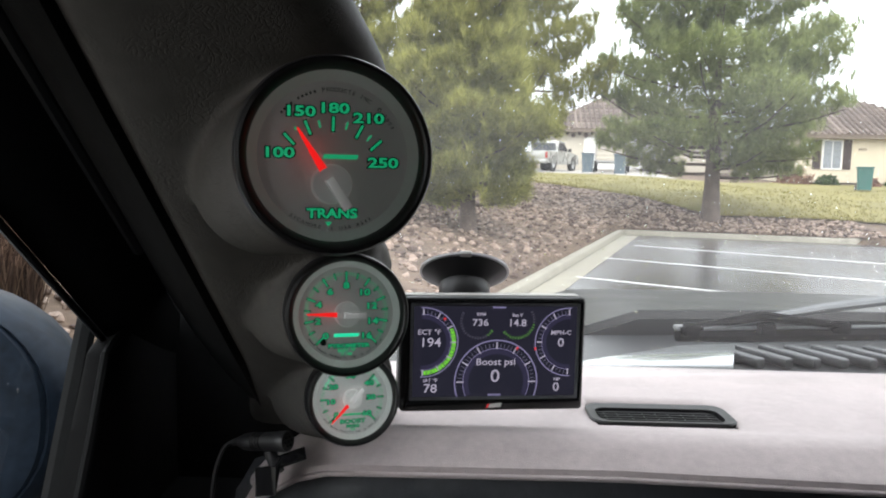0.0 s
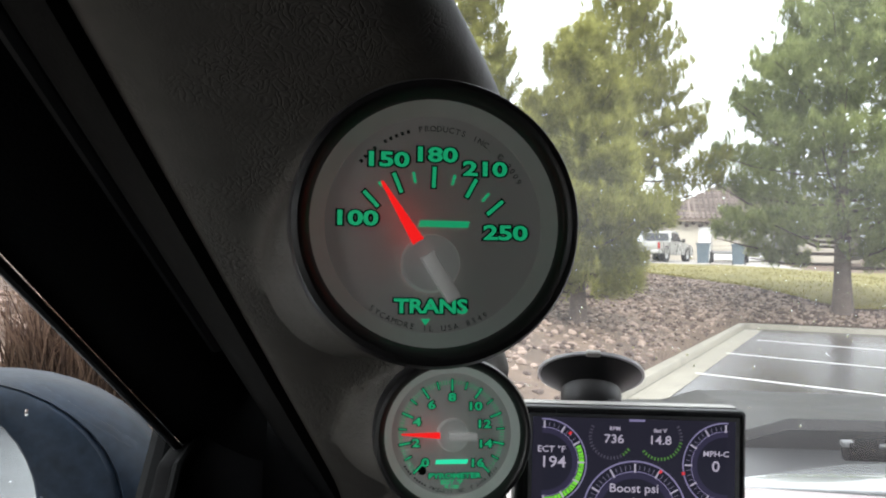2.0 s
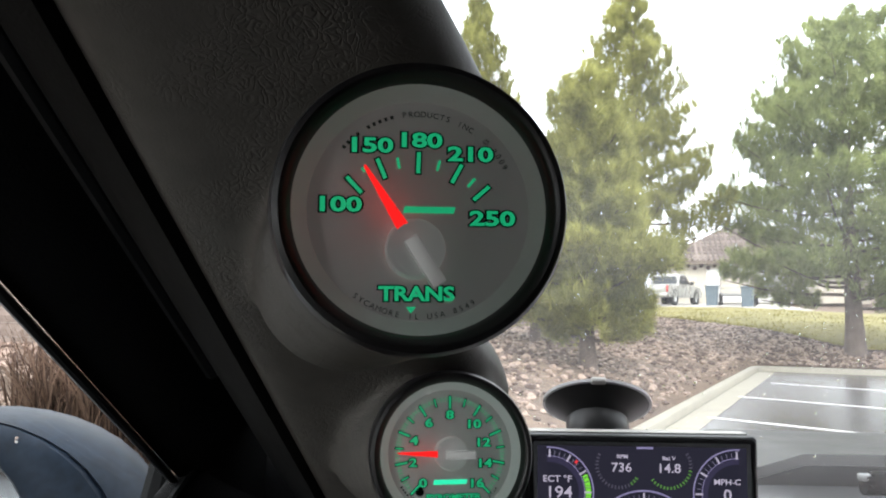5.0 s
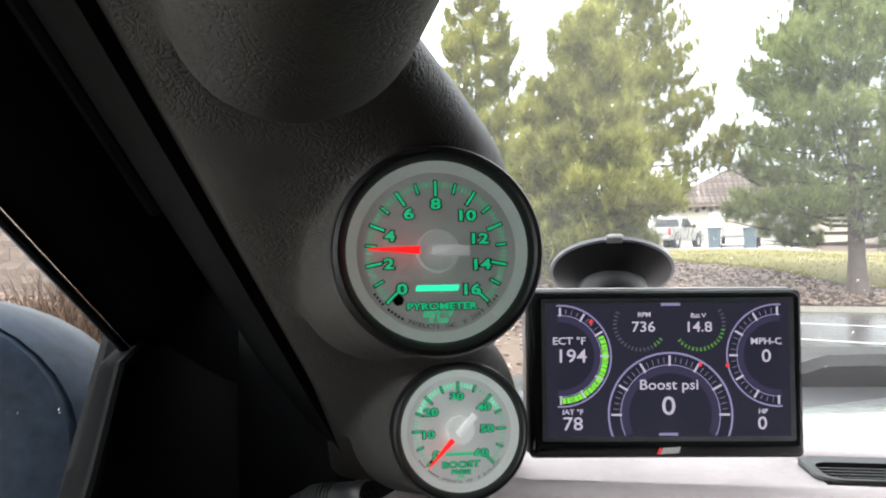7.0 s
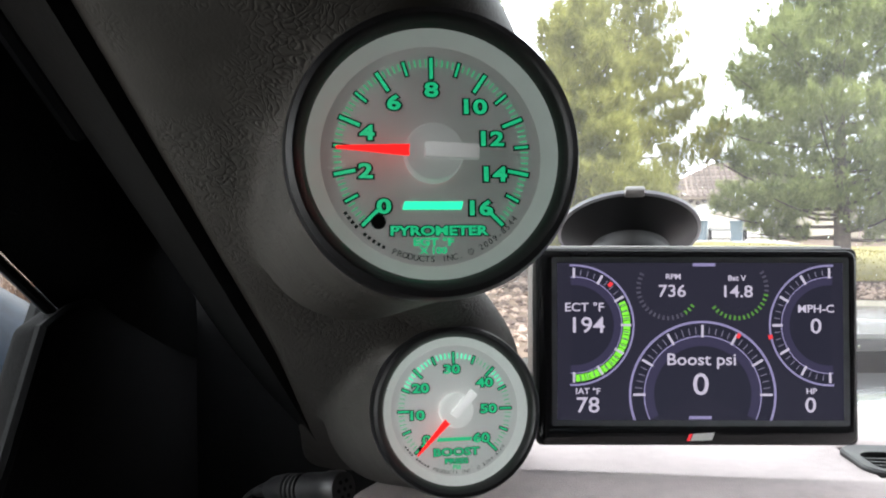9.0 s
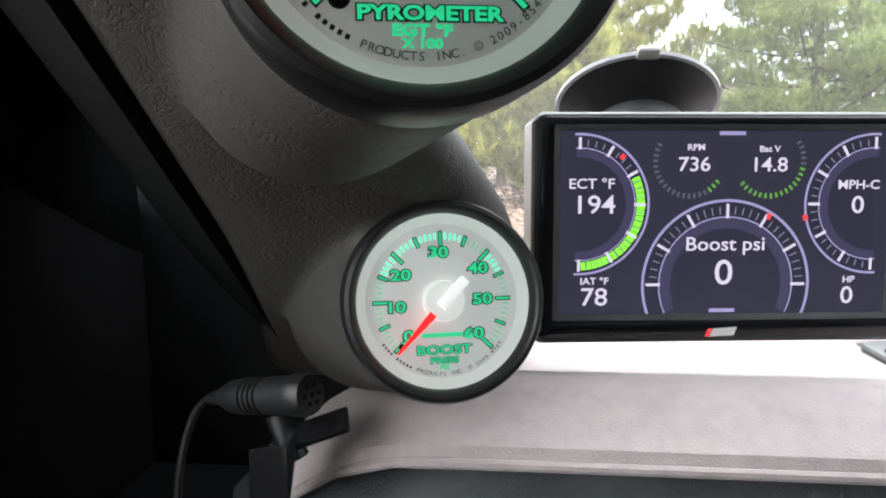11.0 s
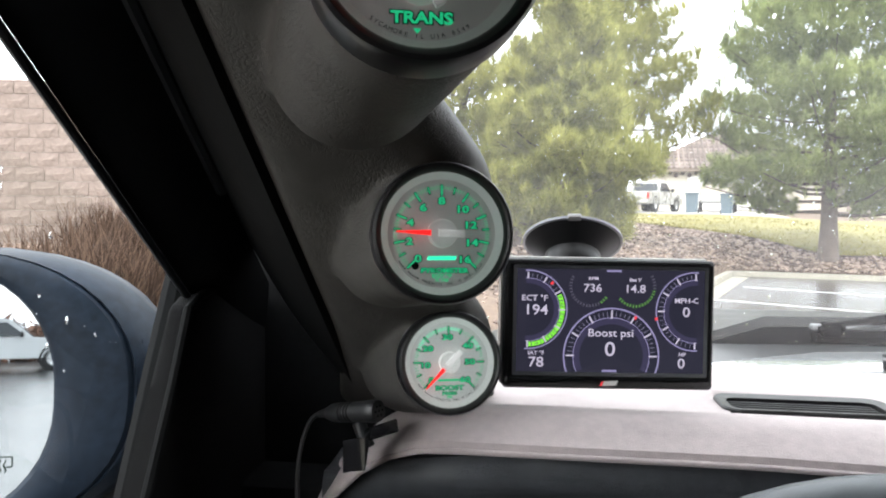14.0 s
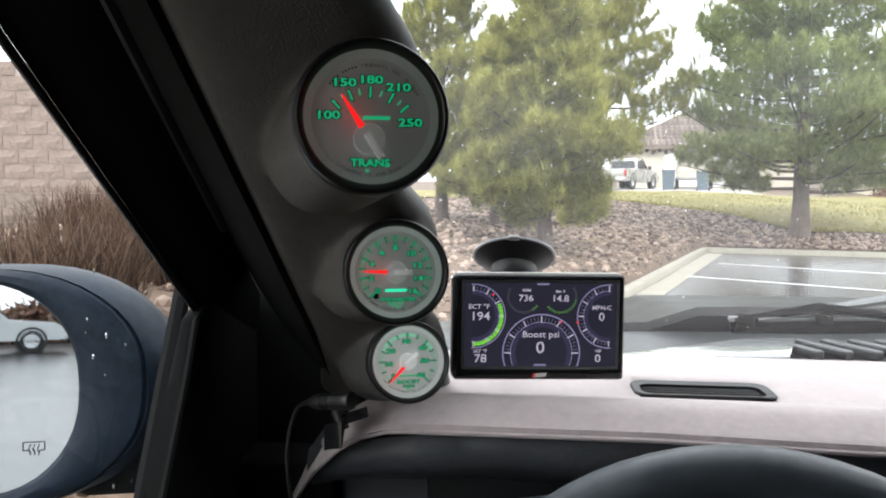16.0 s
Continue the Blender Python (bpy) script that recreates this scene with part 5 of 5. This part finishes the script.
def stroke(body, size, at, parent, wide=1.28, hot=False, turn=0.0, fat=0.0004):
    """A green lit figure with a dark outline."""
    x, y = at
    text(body, size, (x, y, 0.00010), M_INK, parent, "outline", fat, wide, turn, 0.00003)
    text(body, size, (x, y, 0.00022), M_GREEN_HOT if hot else M_GREEN, parent, "figure", fat * 0.34, wide, turn, 0.00003)


def tick(bms, r0, r1, a, w, dark=True, key="green"):
    m = pose(0, 0, 0, 0, 0, a)
    c = (r0 + r1) / 2
    if dark:
        one = box(r1 - r0 + 0.0006, w + 0.0006, 0.00006, (c, 0, 0.00010)); bmesh.ops.transform(one, matrix=m, verts=one.verts); bms["ink"] = join(bms.get("ink"), one)
    one = box(r1 - r0, w, 0.00006, (c, 0, 0.00020)); bmesh.ops.transform(one, matrix=m, verts=one.verts); bms[key] = join(bms.get(key), one)


def arc_words(body, r, a_mid, size, parent, mat, top=True, per=None, bars=()):
    """Small words bent round the dial; those in bars become plain strokes."""
    step = math.degrees((per or size * 0.80) / r)
    n = len(body)
    k = 0
    for i, ch in enumerate(body):
        a = a_mid + (-(i - (n - 1) / 2) if top else (i - (n - 1) / 2)) * step
        if ch == " ":
            continue
        at = (r * math.cos(radians(a)), r * math.sin(radians(a)), 0.00012)
        turn = a - 90 if top else a + 90
        if i in bars:
            one = box(size * 0.36, size * 0.42, 0.00005)
            part("small_print", one, mat, parent, "", False, Matrix.Translation(at) @ pose(0, 0, 0, 0, 0, turn))
        else:
            text(ch, size, at, mat, parent, "small_print", 0.0, 1.0, turn, 0.00003)


# face: dial, hub and rim materials, whose glow replaces daylight falling on them
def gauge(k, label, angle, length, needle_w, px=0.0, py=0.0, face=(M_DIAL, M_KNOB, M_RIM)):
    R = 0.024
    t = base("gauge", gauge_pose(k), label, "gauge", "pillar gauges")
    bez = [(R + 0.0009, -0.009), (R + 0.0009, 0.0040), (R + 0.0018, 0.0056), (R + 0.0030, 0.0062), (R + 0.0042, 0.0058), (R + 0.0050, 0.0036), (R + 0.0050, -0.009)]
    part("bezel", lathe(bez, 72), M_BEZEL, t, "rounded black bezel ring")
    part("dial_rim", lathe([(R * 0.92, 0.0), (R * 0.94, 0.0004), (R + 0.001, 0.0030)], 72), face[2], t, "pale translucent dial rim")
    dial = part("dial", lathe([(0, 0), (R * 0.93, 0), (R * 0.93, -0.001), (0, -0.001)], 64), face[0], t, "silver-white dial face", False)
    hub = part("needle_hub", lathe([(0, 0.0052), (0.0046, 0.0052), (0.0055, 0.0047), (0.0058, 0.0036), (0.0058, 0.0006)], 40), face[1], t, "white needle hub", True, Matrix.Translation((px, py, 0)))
    part("needle_tail", box(0.0105, 0.0030, 0.0018, (-0.0032, 0, 0.0058), 0.0004, 2, None, None), face[1], hub, "white counterweight tail", True, pose(0, 0, 0, 0, 0, angle))
    nd = prism([(0.0035, -needle_w), (length * 0.985, -needle_w * 0.22), (length, 0), (length * 0.985, needle_w * 0.22), (0.0035, needle_w)], 0.0007, Matrix.Translation((0, 0, 0.0043)))
    part("needle", nd, M_NEEDLE, t, "lit red needle", False, pose(px, py, 0, 0, 0, angle))
    lens = part("lens", lathe([(0, 0.0048), (R * 0.7, 0.0048), (R + 0.001, 0.0048)], 64, Matrix.Translation((0, 0, 0.0018))), M_LENS, t, "clear flat gauge lens")
    facing(lens, (0, 0, 1))
    lens.visible_shadow = False
    return t, dial


def dial_marks(dial, bms):
    for key, mat, nm in (("ink", M_INK, "scale_outline"), ("green", M_GREEN, "scale_mark"), ("hot", M_GREEN_HOT, "bright_scale_mark")):
        if key in bms:
            part(nm, bms[key], mat, dial, "", False)


def brand_mark(dial, x, y, w, h, mat):
    """A slanting plain stroke with an underline in place of the maker's name."""
    bm = prism([(-w / 2, -h / 2), (w / 2 - h * .3, -h / 2), (w / 2, h / 2), (-w / 2 + h * .3, h / 2)], 0.00006, Matrix.Translation((x, y, 0.0001)))
    part("maker_mark", bm, mat, dial, "plain green slanted stroke", False)


R = 0.024
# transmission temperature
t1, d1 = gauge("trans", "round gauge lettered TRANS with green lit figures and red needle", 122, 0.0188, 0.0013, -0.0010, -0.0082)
for s, u, v in (("100", -0.665, 0.03), ("150", -0.412, 0.533), ("180", 0.0, 0.585), ("210", 0.43, 0.475), ("250", 0.61, -0.07)):
    stroke(s, 0.0041, (u * R, v * R), d1, 1.5)
bms = {}
for a, big in ((133, 1), (112.5, 1), (101, 0), (88, 1), (75, 0), (62, 1), (51, 0), (41.6, 1)):
    if big: tick(bms, 0.0156, 0.0199, a, 0.0008)
    else: tick(bms, 0.0168, 0.0190, a, 0.0005, False)
tick(bms, 0.0186, 0.0196, 122.7, 0.0005, False)
for b_ in bms.values():
    bmesh.ops.translate(b_, vec=(-0.0008, -0.0082, 0), verts=b_.verts)
dial_marks(d1, bms)
stroke("TRANS", 0.0039, (-0.02 * R, -0.70 * R), d1, 1.22)
brand_mark(d1, 0.0020, 0.0, 0.0105, 0.0013, M_GREEN)
part("marker", prism([(-0.001, 0.0006), (0.001, 0.0006), (0, -0.0007)], 0.00006, Matrix.Translation((-0.0016, -0.0198, 0.0001))), M_GREEN, d1, "", False)
arc_words("xxxx xxxxx PRODUCTS INC. © 2009", 0.0195, 84, 0.0017, d1, M_INK, True, 0.00128, tuple(range(10)))
arc_words("SYCAMORE IL USA 8549", 0.0212, 267, 0.0016, d1, M_INK, False, 0.00128)

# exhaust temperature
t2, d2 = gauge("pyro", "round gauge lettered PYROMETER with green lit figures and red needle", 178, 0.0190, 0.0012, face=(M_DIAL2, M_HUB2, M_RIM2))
for s, u, v in (("0", -0.405, -0.43), ("2", -0.552, -0.137), ("4", -0.535, 0.18), ("6", -0.315, 0.435), ("8", 0.0, 0.549), ("10", 0.35, 0.41), ("12", 0.49, 0.14), ("14", 0.509, -0.16), ("16", 0.385, -0.445)):
    stroke(s, 0.0040, (u * R, v * R), d2, 1.42)
bms = {}
for i in range(17):
    a = 225 - i * 270 / 16
    if i % 2 == 0: tick(bms, 0.0155, 0.0198, a, 0.0007)
    else: tick(bms, 0.0168, 0.0196, a, 0.0005)
    if i < 16:
        for q in range(1, 5):
            tick(bms, 0.0180, 0.0195, a - q * 270 / 80, 0.00022, False)
dial_marks(d2, bms)
part("stop_pin", lathe([(0, 0.0008), (0.0013, 0.0006), (0.0015, 0)], 20), M_BLACK, d2, "black stop pin", True, Matrix.Translation((-0.0108, -0.0132, 0)))
stroke("PYROMETER", 0.0026, (0.0011, -0.0151), d2, 1.35, False, 0, 0.00029)
text("EGT °F", 0.0021, (0.0, -0.0173, 0.0001), M_GREEN, d2, "figure", 0.00008, 1.3)
text("X 100", 0.0018, (0.0, -0.0190, 0.0001), M_GREEN, d2, "figure", 0.00006, 1.2)
brand_mark(d2, 0.0, -0.0100, 0.0122, 0.0016, M_GREEN_HOT)
arc_words("xxxx xxxxx PRODUCTS INC. © 2009-8544", 0.0207, 268, 0.0017, d2, M_INK, False, 0.00112, tuple(range(10)))

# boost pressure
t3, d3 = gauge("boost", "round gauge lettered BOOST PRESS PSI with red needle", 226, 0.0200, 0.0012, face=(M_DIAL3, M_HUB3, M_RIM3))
for s, u, v in (("0", -0.42, -0.41), ("10", -0.563, -0.063), ("20", -0.49, 0.315), ("30", -0.03, 0.573), ("40", 0.45, 0.37), ("50", 0.49, -0.003), ("60", 0.37, -0.41)):
    stroke(s, 0.0042, (u * R, v * R), d3, 1.4)
bms = {}
for i in range(13):
    a = 225 - i * 270 / 12
    if i % 2 == 0: tick(bms, 0.0158, 0.0198, a, 0.0007)
    else: tick(bms, 0.0168, 0.0196, a, 0.0006)
    if i < 12:
        for q in range(1, 5):
            hot = i in (3, 4, 5, 6, 8) 
            tick(bms, 0.0176, 0.0195, a - q * 270 / 60, 0.0004 if hot else 0.00024, False, "hot" if hot else "green")
dial_marks(d3, bms)
part("stop_pin", lathe([(0, 0.0008), (0.0009, 0.0006), (0.0010, 0)], 20), M_BLACK, d3, "black stop pin", True, Matrix.Translation((-0.0120, -0.0128, 0)))
stroke("BOOST", 0.0035, (0.0, -0.0141), d3, 1.4, False, 0, 0.00026)
stroke("PRESS", 0.0024, (0.0, -0.0171), d3, 1.35, False, 0, 0.0002)
text("PSI", 0.0019, (0.0, -0.0191, 0.0001), M_GREEN, d3, "figure", 0.00006, 1.2)
brand_mark(d3, -0.0004, -0.0098, 0.0122, 0.0012, M_GREEN)
arc_words("xxxx xxxxx PRODUCTS INC. © 2009-8509", 0.0209, 268, 0.0016, d3, M_INK, False, 0.00112, tuple(range(10)))


# ---- display unit ----
def display():
    W, H, D = 0.1312, 0.0805, 0.020
    c = Vector((0.0404, 0.4899, 1.4588))
    t = base("display_unit", Matrix.Translation(c) @ pose(0, 0, 0, 88.6, 0, 8.5) @ pose(0, 0, 0, 0, 0, -0.5), "black engine monitor with lit colour screen", "monitor")
    part("shell", prism(round_rect(W, H, 0.0025, 4), D, Matrix.Translation((0, 0, -D)), 0.0012), M_SHELL, t, "black plastic shell")
    part("side_band", prism([(-0.0012, -H / 2 + 0.003), (0, -H / 2 + 0.002), (0, H / 2 - 0.002), (-0.0012, H / 2 - 0.003)], 0.017, Matrix.Translation((-W / 2 - 0.0002, 0, -0.0185))), M_SILVER, t, "silver side band")
    part("top_band", box(W - 0.006, 0.010, 0.0012, (0, H / 2 + 0.0004, -0.0115), 0.0004, 1, None, pose(0, 0, 0, 90, 0, 0)), M_SILVER, t, "silver top band")
    w, h = 0.1165, 0.064
    ox, oy = 0.0010, 0.0022
    # bevelled frame round the panel
    o, i_ = round_rect(W - 0.002, H - 0.002, 0.0035, 4), round_rect(w + 0.004, h + 0.004, 0.001, 4)
    i2 = round_rect(w, h, 0.0006, 4)
    fr = loft([[(x, y, 0.0001) for x, y in o], [(x, y, 0.0009) for x, y in round_rect(W - 0.004, H - 0.004, 0.003, 4)], [(x + ox, y + oy, 0.0009) for x, y in i_], [(x + ox, y + oy, 0.0004) for x, y in i2]], None, False)
    part("front_frame", fr, M_GLOSS, t, "black front frame")
    part("inner_bevel", loft([[(x + ox, y + oy, 0.0010) for x, y in round_rect(w + 0.0045, h + 0.0045, 0.001, 4)], [(x + ox, y + oy, 0.0010) for x, y in round_rect(w + 0.003, h + 0.003, 0.001, 4)], [(x + ox, y + oy, 0.0005) for x, y in i2]], None, False), M_BEVEL, t, "grey inner bevel")
    s = part("screen", box(w, h, 0.0006, (0, 0, 0)), M_LCD, t, "lit screen with dials and figures", False, Matrix.Translation((ox, oy, 0.0003)))

    def flat(name, bm, mat, label=""):
        return part(name, bm, mat, s, label, False)

    def clip(bm):
        for co, no in (((-w / 2, 0, 0), (-1, 0, 0)), ((w / 2, 0, 0), (1, 0, 0)), ((0, -h / 2, 0), (0, -1, 0)), ((0, h / 2, 0), (0, 1, 0))):
            bmesh.ops.bisect_plane(bm, geom=bm.verts[:] + bm.edges[:] + bm.faces[:], plane_co=co, plane_no=no, clear_outer=True)
        return bm
    z = 0.0004
    dials = (((-0.0515, 0.0066), 0.0247, -94, 94), ((0.0008, -0.0216), 0.0300, -25, 205), ((0.0526, 0.0066), 0.0247, 86, 274))
    for q, (c0, r, a0, a1) in enumerate(dials):
        flat("dial_band", clip(arc(r * 0.80, r * 0.985, a0, a1, z, 60, c0, 0.00004)), M_LCD3)
        flat("dial_glow", clip(arc(r * 0.66, r * 0.80, a0, a1, z, 60, c0, 0.00004)), M_LCD2)
        flat("dial_core", clip(arc(0.0001, r * 0.66, a0, a1, z - 0.00004, 60, c0, 0.00004)), M_LCD3)
        flat("dial_ring", clip(arc(r * 0.968, r, a0, a1, z + 0.00006, 60, c0, 0.00004)), M_LAV, "lavender dial ring")
        flat("dial_ring", clip(arc(r * 0.785, r * 0.80, a0, a1, z + 0.00006, 60, c0, 0.00004)), M_LAV)
        t0, t1 = ((-90, 90), (0, 180), (90, 270))[q]
        n = 24 if q != 1 else 30
        for k in range(n + 1):
            a = t0 + (t1 - t0) * k / n
            major = k % 5 == 0 if q == 1 else k % 4 == 0
            if q == 2: major = k % 4 == 0
            one = box(r * (0.17 if major else 0.09), 0.0010 if major else 0.0004, 0.00004, (r * (0.86 if major else 0.87), 0, z + 0.00016))
            bmesh.ops.transform(one, matrix=Matrix.Translation((c0[0], c0[1], 0)) @ pose(0, 0, 0, 0, 0, a), verts=one.verts)
            if major: flat("major_tick", clip(one), M_WHITE)
            else: flat("minor_tick", clip(one), M_DIM)
    c0, r = dials[0][0], dials[0][1]
    for k in range(22):
        a = -88 + k * 5.2
        flat("level_segment", clip(arc(r * 0.815, r * 0.93, a, a + 4.6, z + 0.0001, 3, c0, 0.00004)), M_LIME, "bright green level segment")
    flat("limit_mark", clip(arc(r * 0.86, r * 0.94, 46, 50, z + 0.0001, 3, c0, 0.00004)), M_LRED)
    flat("limit_mark", clip(arc(0.030 * 0.9, 0.030 * 0.97, 57, 60, z + 0.0002, 3, dials[1][0], 0.00004)), M_LRED)
    flat("limit_mark", clip(arc(0.0255 * 0.93, 0.0255 * 1.0, 189, 193, z + 0.0002, 3, dials[2][0], 0.00004)), M_LRED)
    for cx in (-0.0130, 0.0150):
        for k in range(20):
            a = (150 if cx < 0 else 218) + k * 172 / 19
            lit_ = k >= 17 if cx < 0 else k <= 14
            flat("dash_segment", clip(arc(0.0112, 0.0130, a, a + 4.2, z, 2, (cx, 0.0216), 0.00004)), M_MOSS if lit_ else M_DIMMER)
    for body, size, x, y, mt in (("RPM", 0.0030, -0.0110, 0.0263, M_WHITE), ("736", 0.0069, -0.0115, 0.0203, M_WHITE), ("Bat V", 0.0030, 0.0149, 0.0257, M_WHITE), ("14.8", 0.0069, 0.0149, 0.0201, M_WHITE),
                                 ("ECT °F", 0.0049, -0.0473, 0.0137, M_WHITE), ("194", 0.0090, -0.0463, 0.0063, M_WHITE), ("IAT °F", 0.0034, -0.0459, -0.0203, M_WHITE), ("78", 0.0088, -0.0459, -0.0261, M_WHITE),
                                 ("Boost psi", 0.0068, 0.0003, -0.0075, M_WHITE), ("0", 0.0126, 0.0, -0.0178, M_WHITE), ("MPH-C", 0.0044, 0.0470, 0.0132, M_WHITE), ("0", 0.0086, 0.0470, 0.0060, M_WHITE),
                                 ("HP", 0.0032, 0.0449, -0.0202, M_WHITE), ("0", 0.0086, 0.0445, -0.0260, M_WHITE)):
        text(body, size, (x, y, z + 0.00026), mt, s, "readout", 0.00007, 1.12, 0, 0.00002)
    flat("grip_bar", box(0.0092, 0.0013, 0.00004, (0.0017, 0.0312, z)), M_LAV); flat("grip_bar", box(0.0092, 0.0013, 0.00004, (-0.0002, -0.0309, z)), M_LAV)
    # the badge shares the hub's faint added glow
    part("maker_mark", prism([(-0.0042, -0.0016), (0.0045, -0.0012), (0.0056, 0.0018), (-0.0030, 0.0012)], 0.0002, Matrix.Translation((0.0008, -H / 2 + 0.0038, 0.0009))), M_KNOB, t, "plain white slanted badge", False)
    part("maker_stripe", prism([(-0.0012, -0.0016), (0.0, -0.0016), (0.0012, 0.0012), (0.0, 0.0012)], 0.0002, Matrix.Translation((-0.0038, -H / 2 + 0.0038, 0.00095))), M_LRED, t, "small red stripe", False)
    return c


SCREEN = display()


def suction_mount():
    """A suction cup on the glass, with its lever, neck and the arm down to the monitor."""
    c = Vector((0.020, 0.560, 1.507))
    n = Vector((0.0, -0.52, -0.85)).normalized()
    q = n.to_track_quat("Z", "Y").to_matrix().to_4x4()
    t = base("suction_mount", Matrix.Translation(c) @ q, "black suction cup mount holding the monitor", "mount")
    part("cup", lathe([(0.0335, -0.0006), (0.0338, 0.0008), (0.031, 0.003), (0.022, 0.0085), (0.018, 0.012), (0, 0.0125)], 56), M_CUP, t, "glossy black rubber cup")
    part("cup_edge", lathe([(0.0325, -0.0012), (0.0352, -0.0012), (0.0352, 0.0006), (0.0325, 0.0012)], 56, None, None, True), M_CLEAR, t, "milky translucent cup edge")
    part("collar", lathe([(0.019, 0.009), (0.020, 0.014), (0.0195, 0.024), (0.017, 0.027), (0, 0.0275)], 40), M_SHELL, t, "black collar")
    part("pull_tab", box(0.009, 0.006, 0.003, (0.0, 0.0365, 0.001), 0.001, 2), M_SILVER, t, "pale pull tab")
    inv = (Matrix.Translation(c) @ q).inverted()
    pts = [inv @ Vector(p) for p in ((0.022, 0.548, 1.497), (0.028, 0.538, 1.484), (0.036, 0.520, 1.472), (0.040, 0.508, 1.462))]
    part("arm", tube(pts, [0.0125, 0.0115, 0.0115, 0.013], 16), M_SHELL, t, "black mount arm")
    part("lever", box(0.024, 0.006, 0.016, inv @ Vector((0.021, 0.545, 1.503)), 0.0025, 3), M_GLOSS, t, "glossy lever")


suction_mount()


# ---- microphone on its clip ----
def microphone():
    t = base("microphone", Matrix.Translation((-0.1025, 0.440, 1.404)) @ Matrix.Scale(0.84, 4), "small black clip-on microphone with cable at the dashboard edge", "microphone")
    a = Vector((-0.028, 0.012, 0.003)); b = Vector((0.012, -0.008, 0.0115))
    d = (b - a).normalized()
    q = d.to_track_quat("Z", "Y").to_matrix().to_4x4()
    L = (b - a).length
    prof = [(0, -0.002), (0.0042, -0.002), (0.0062, 0.003), (0.0070, 0.010)]
    for k in range(4):
        z = 0.013 + k * 0.0028
        prof += [(0.0071, z), (0.0062, z + 0.0004), (0.0062, z + 0.0013), (0.0071, z + 0.0017)]
    prof += [(0.0073, L - 0.010), (0.0078, L - 0.008), (0.0080, L - 0.002), (0.0072, L), (0, L + 0.0006)]
    body = part("mic_body", lathe(prof, 32), M_SHELL, t, "ribbed black capsule", True, Matrix.Translation(a) @ q)
    for k in range(7):
        ang = k * math.pi / 3
        rr = 0 if k == 6 else 0.0036
        part("sound_hole", lathe([(0, 0.0001), (0.0009, 0.0001), (0.0009, -0.0004)], 10), M_BLACK, body, "", True, Matrix.Translation((rr * math.cos(ang), rr * math.sin(ang), L + 0.0006)))
    part("strain_relief", tube([a, a - d * 0.006, a - d * 0.011 + Vector((0, 0, -0.001))], [0.0035, 0.0030, 0.0022], 12), M_SHELL, t)
    p = a - d * 0.011
    cab = [p, p + Vector((-0.008, 0.002, -0.008)), p + Vector((-0.014, 0.0, -0.028)), p + Vector((-0.015, -0.004, -0.055)), p + Vector((-0.010, -0.008, -0.085)), p + Vector((0.0, -0.004, -0.13))]
    sm = []
    for i in range(len(cab) - 1):
        p0, p1, p2, p3 = cab[max(i - 1, 0)], cab[i], cab[i + 1], cab[min(i + 2, len(cab) - 1)]
        for s in (0, .25, .5, .75):
            sm.append(0.5 * ((2 * p1) + (p2 - p0) * s + (2 * p0 - 5 * p1 + 4 * p2 - p3) * s * s + (3 * p1 - p0 - 3 * p2 + p3) * s ** 3))
    part("cable", tube(sm, 0.0016, 10), M_SHELL, t, "thin grey-black cable")
    part("clip_neck", tube([Vector((-0.004, 0.002, 0.0)), Vector((0.000, 0.0, -0.010)), Vector((0.002, 0.0, -0.016))], [0.005, 0.0045, 0.006], 12), M_SHELL, t)
    part("clip_jaw", box(0.024, 0.013, 0.0022, (0.013, -0.004, -0.003), 0.0008, 2, None, pose(0, 0, 0, 22, -18, 10)), M_GLOSS, t, "glossy clip jaw")
    part("clip_band", loft([[(x, -0.012 + y, z) for y, z in ((0, 0), (0.0018, 0), (0.0018, -0.0005), (0, -0.0005))] for x, z in ((0.008, -0.008),)] + [[(x, y0 + y, z0 + q_) for y, q_ in ((-0.001, 0), (0.001, 0), (0.001, -0.0225), (-0.001, -0.0225))] for x, y0, z0 in ((0.004, -0.013, -0.006), (-0.006, -0.010, -0.008), (-0.014, -0.003, -0.012))]), M_GLOSS, t, "glossy black clip band")


microphone()
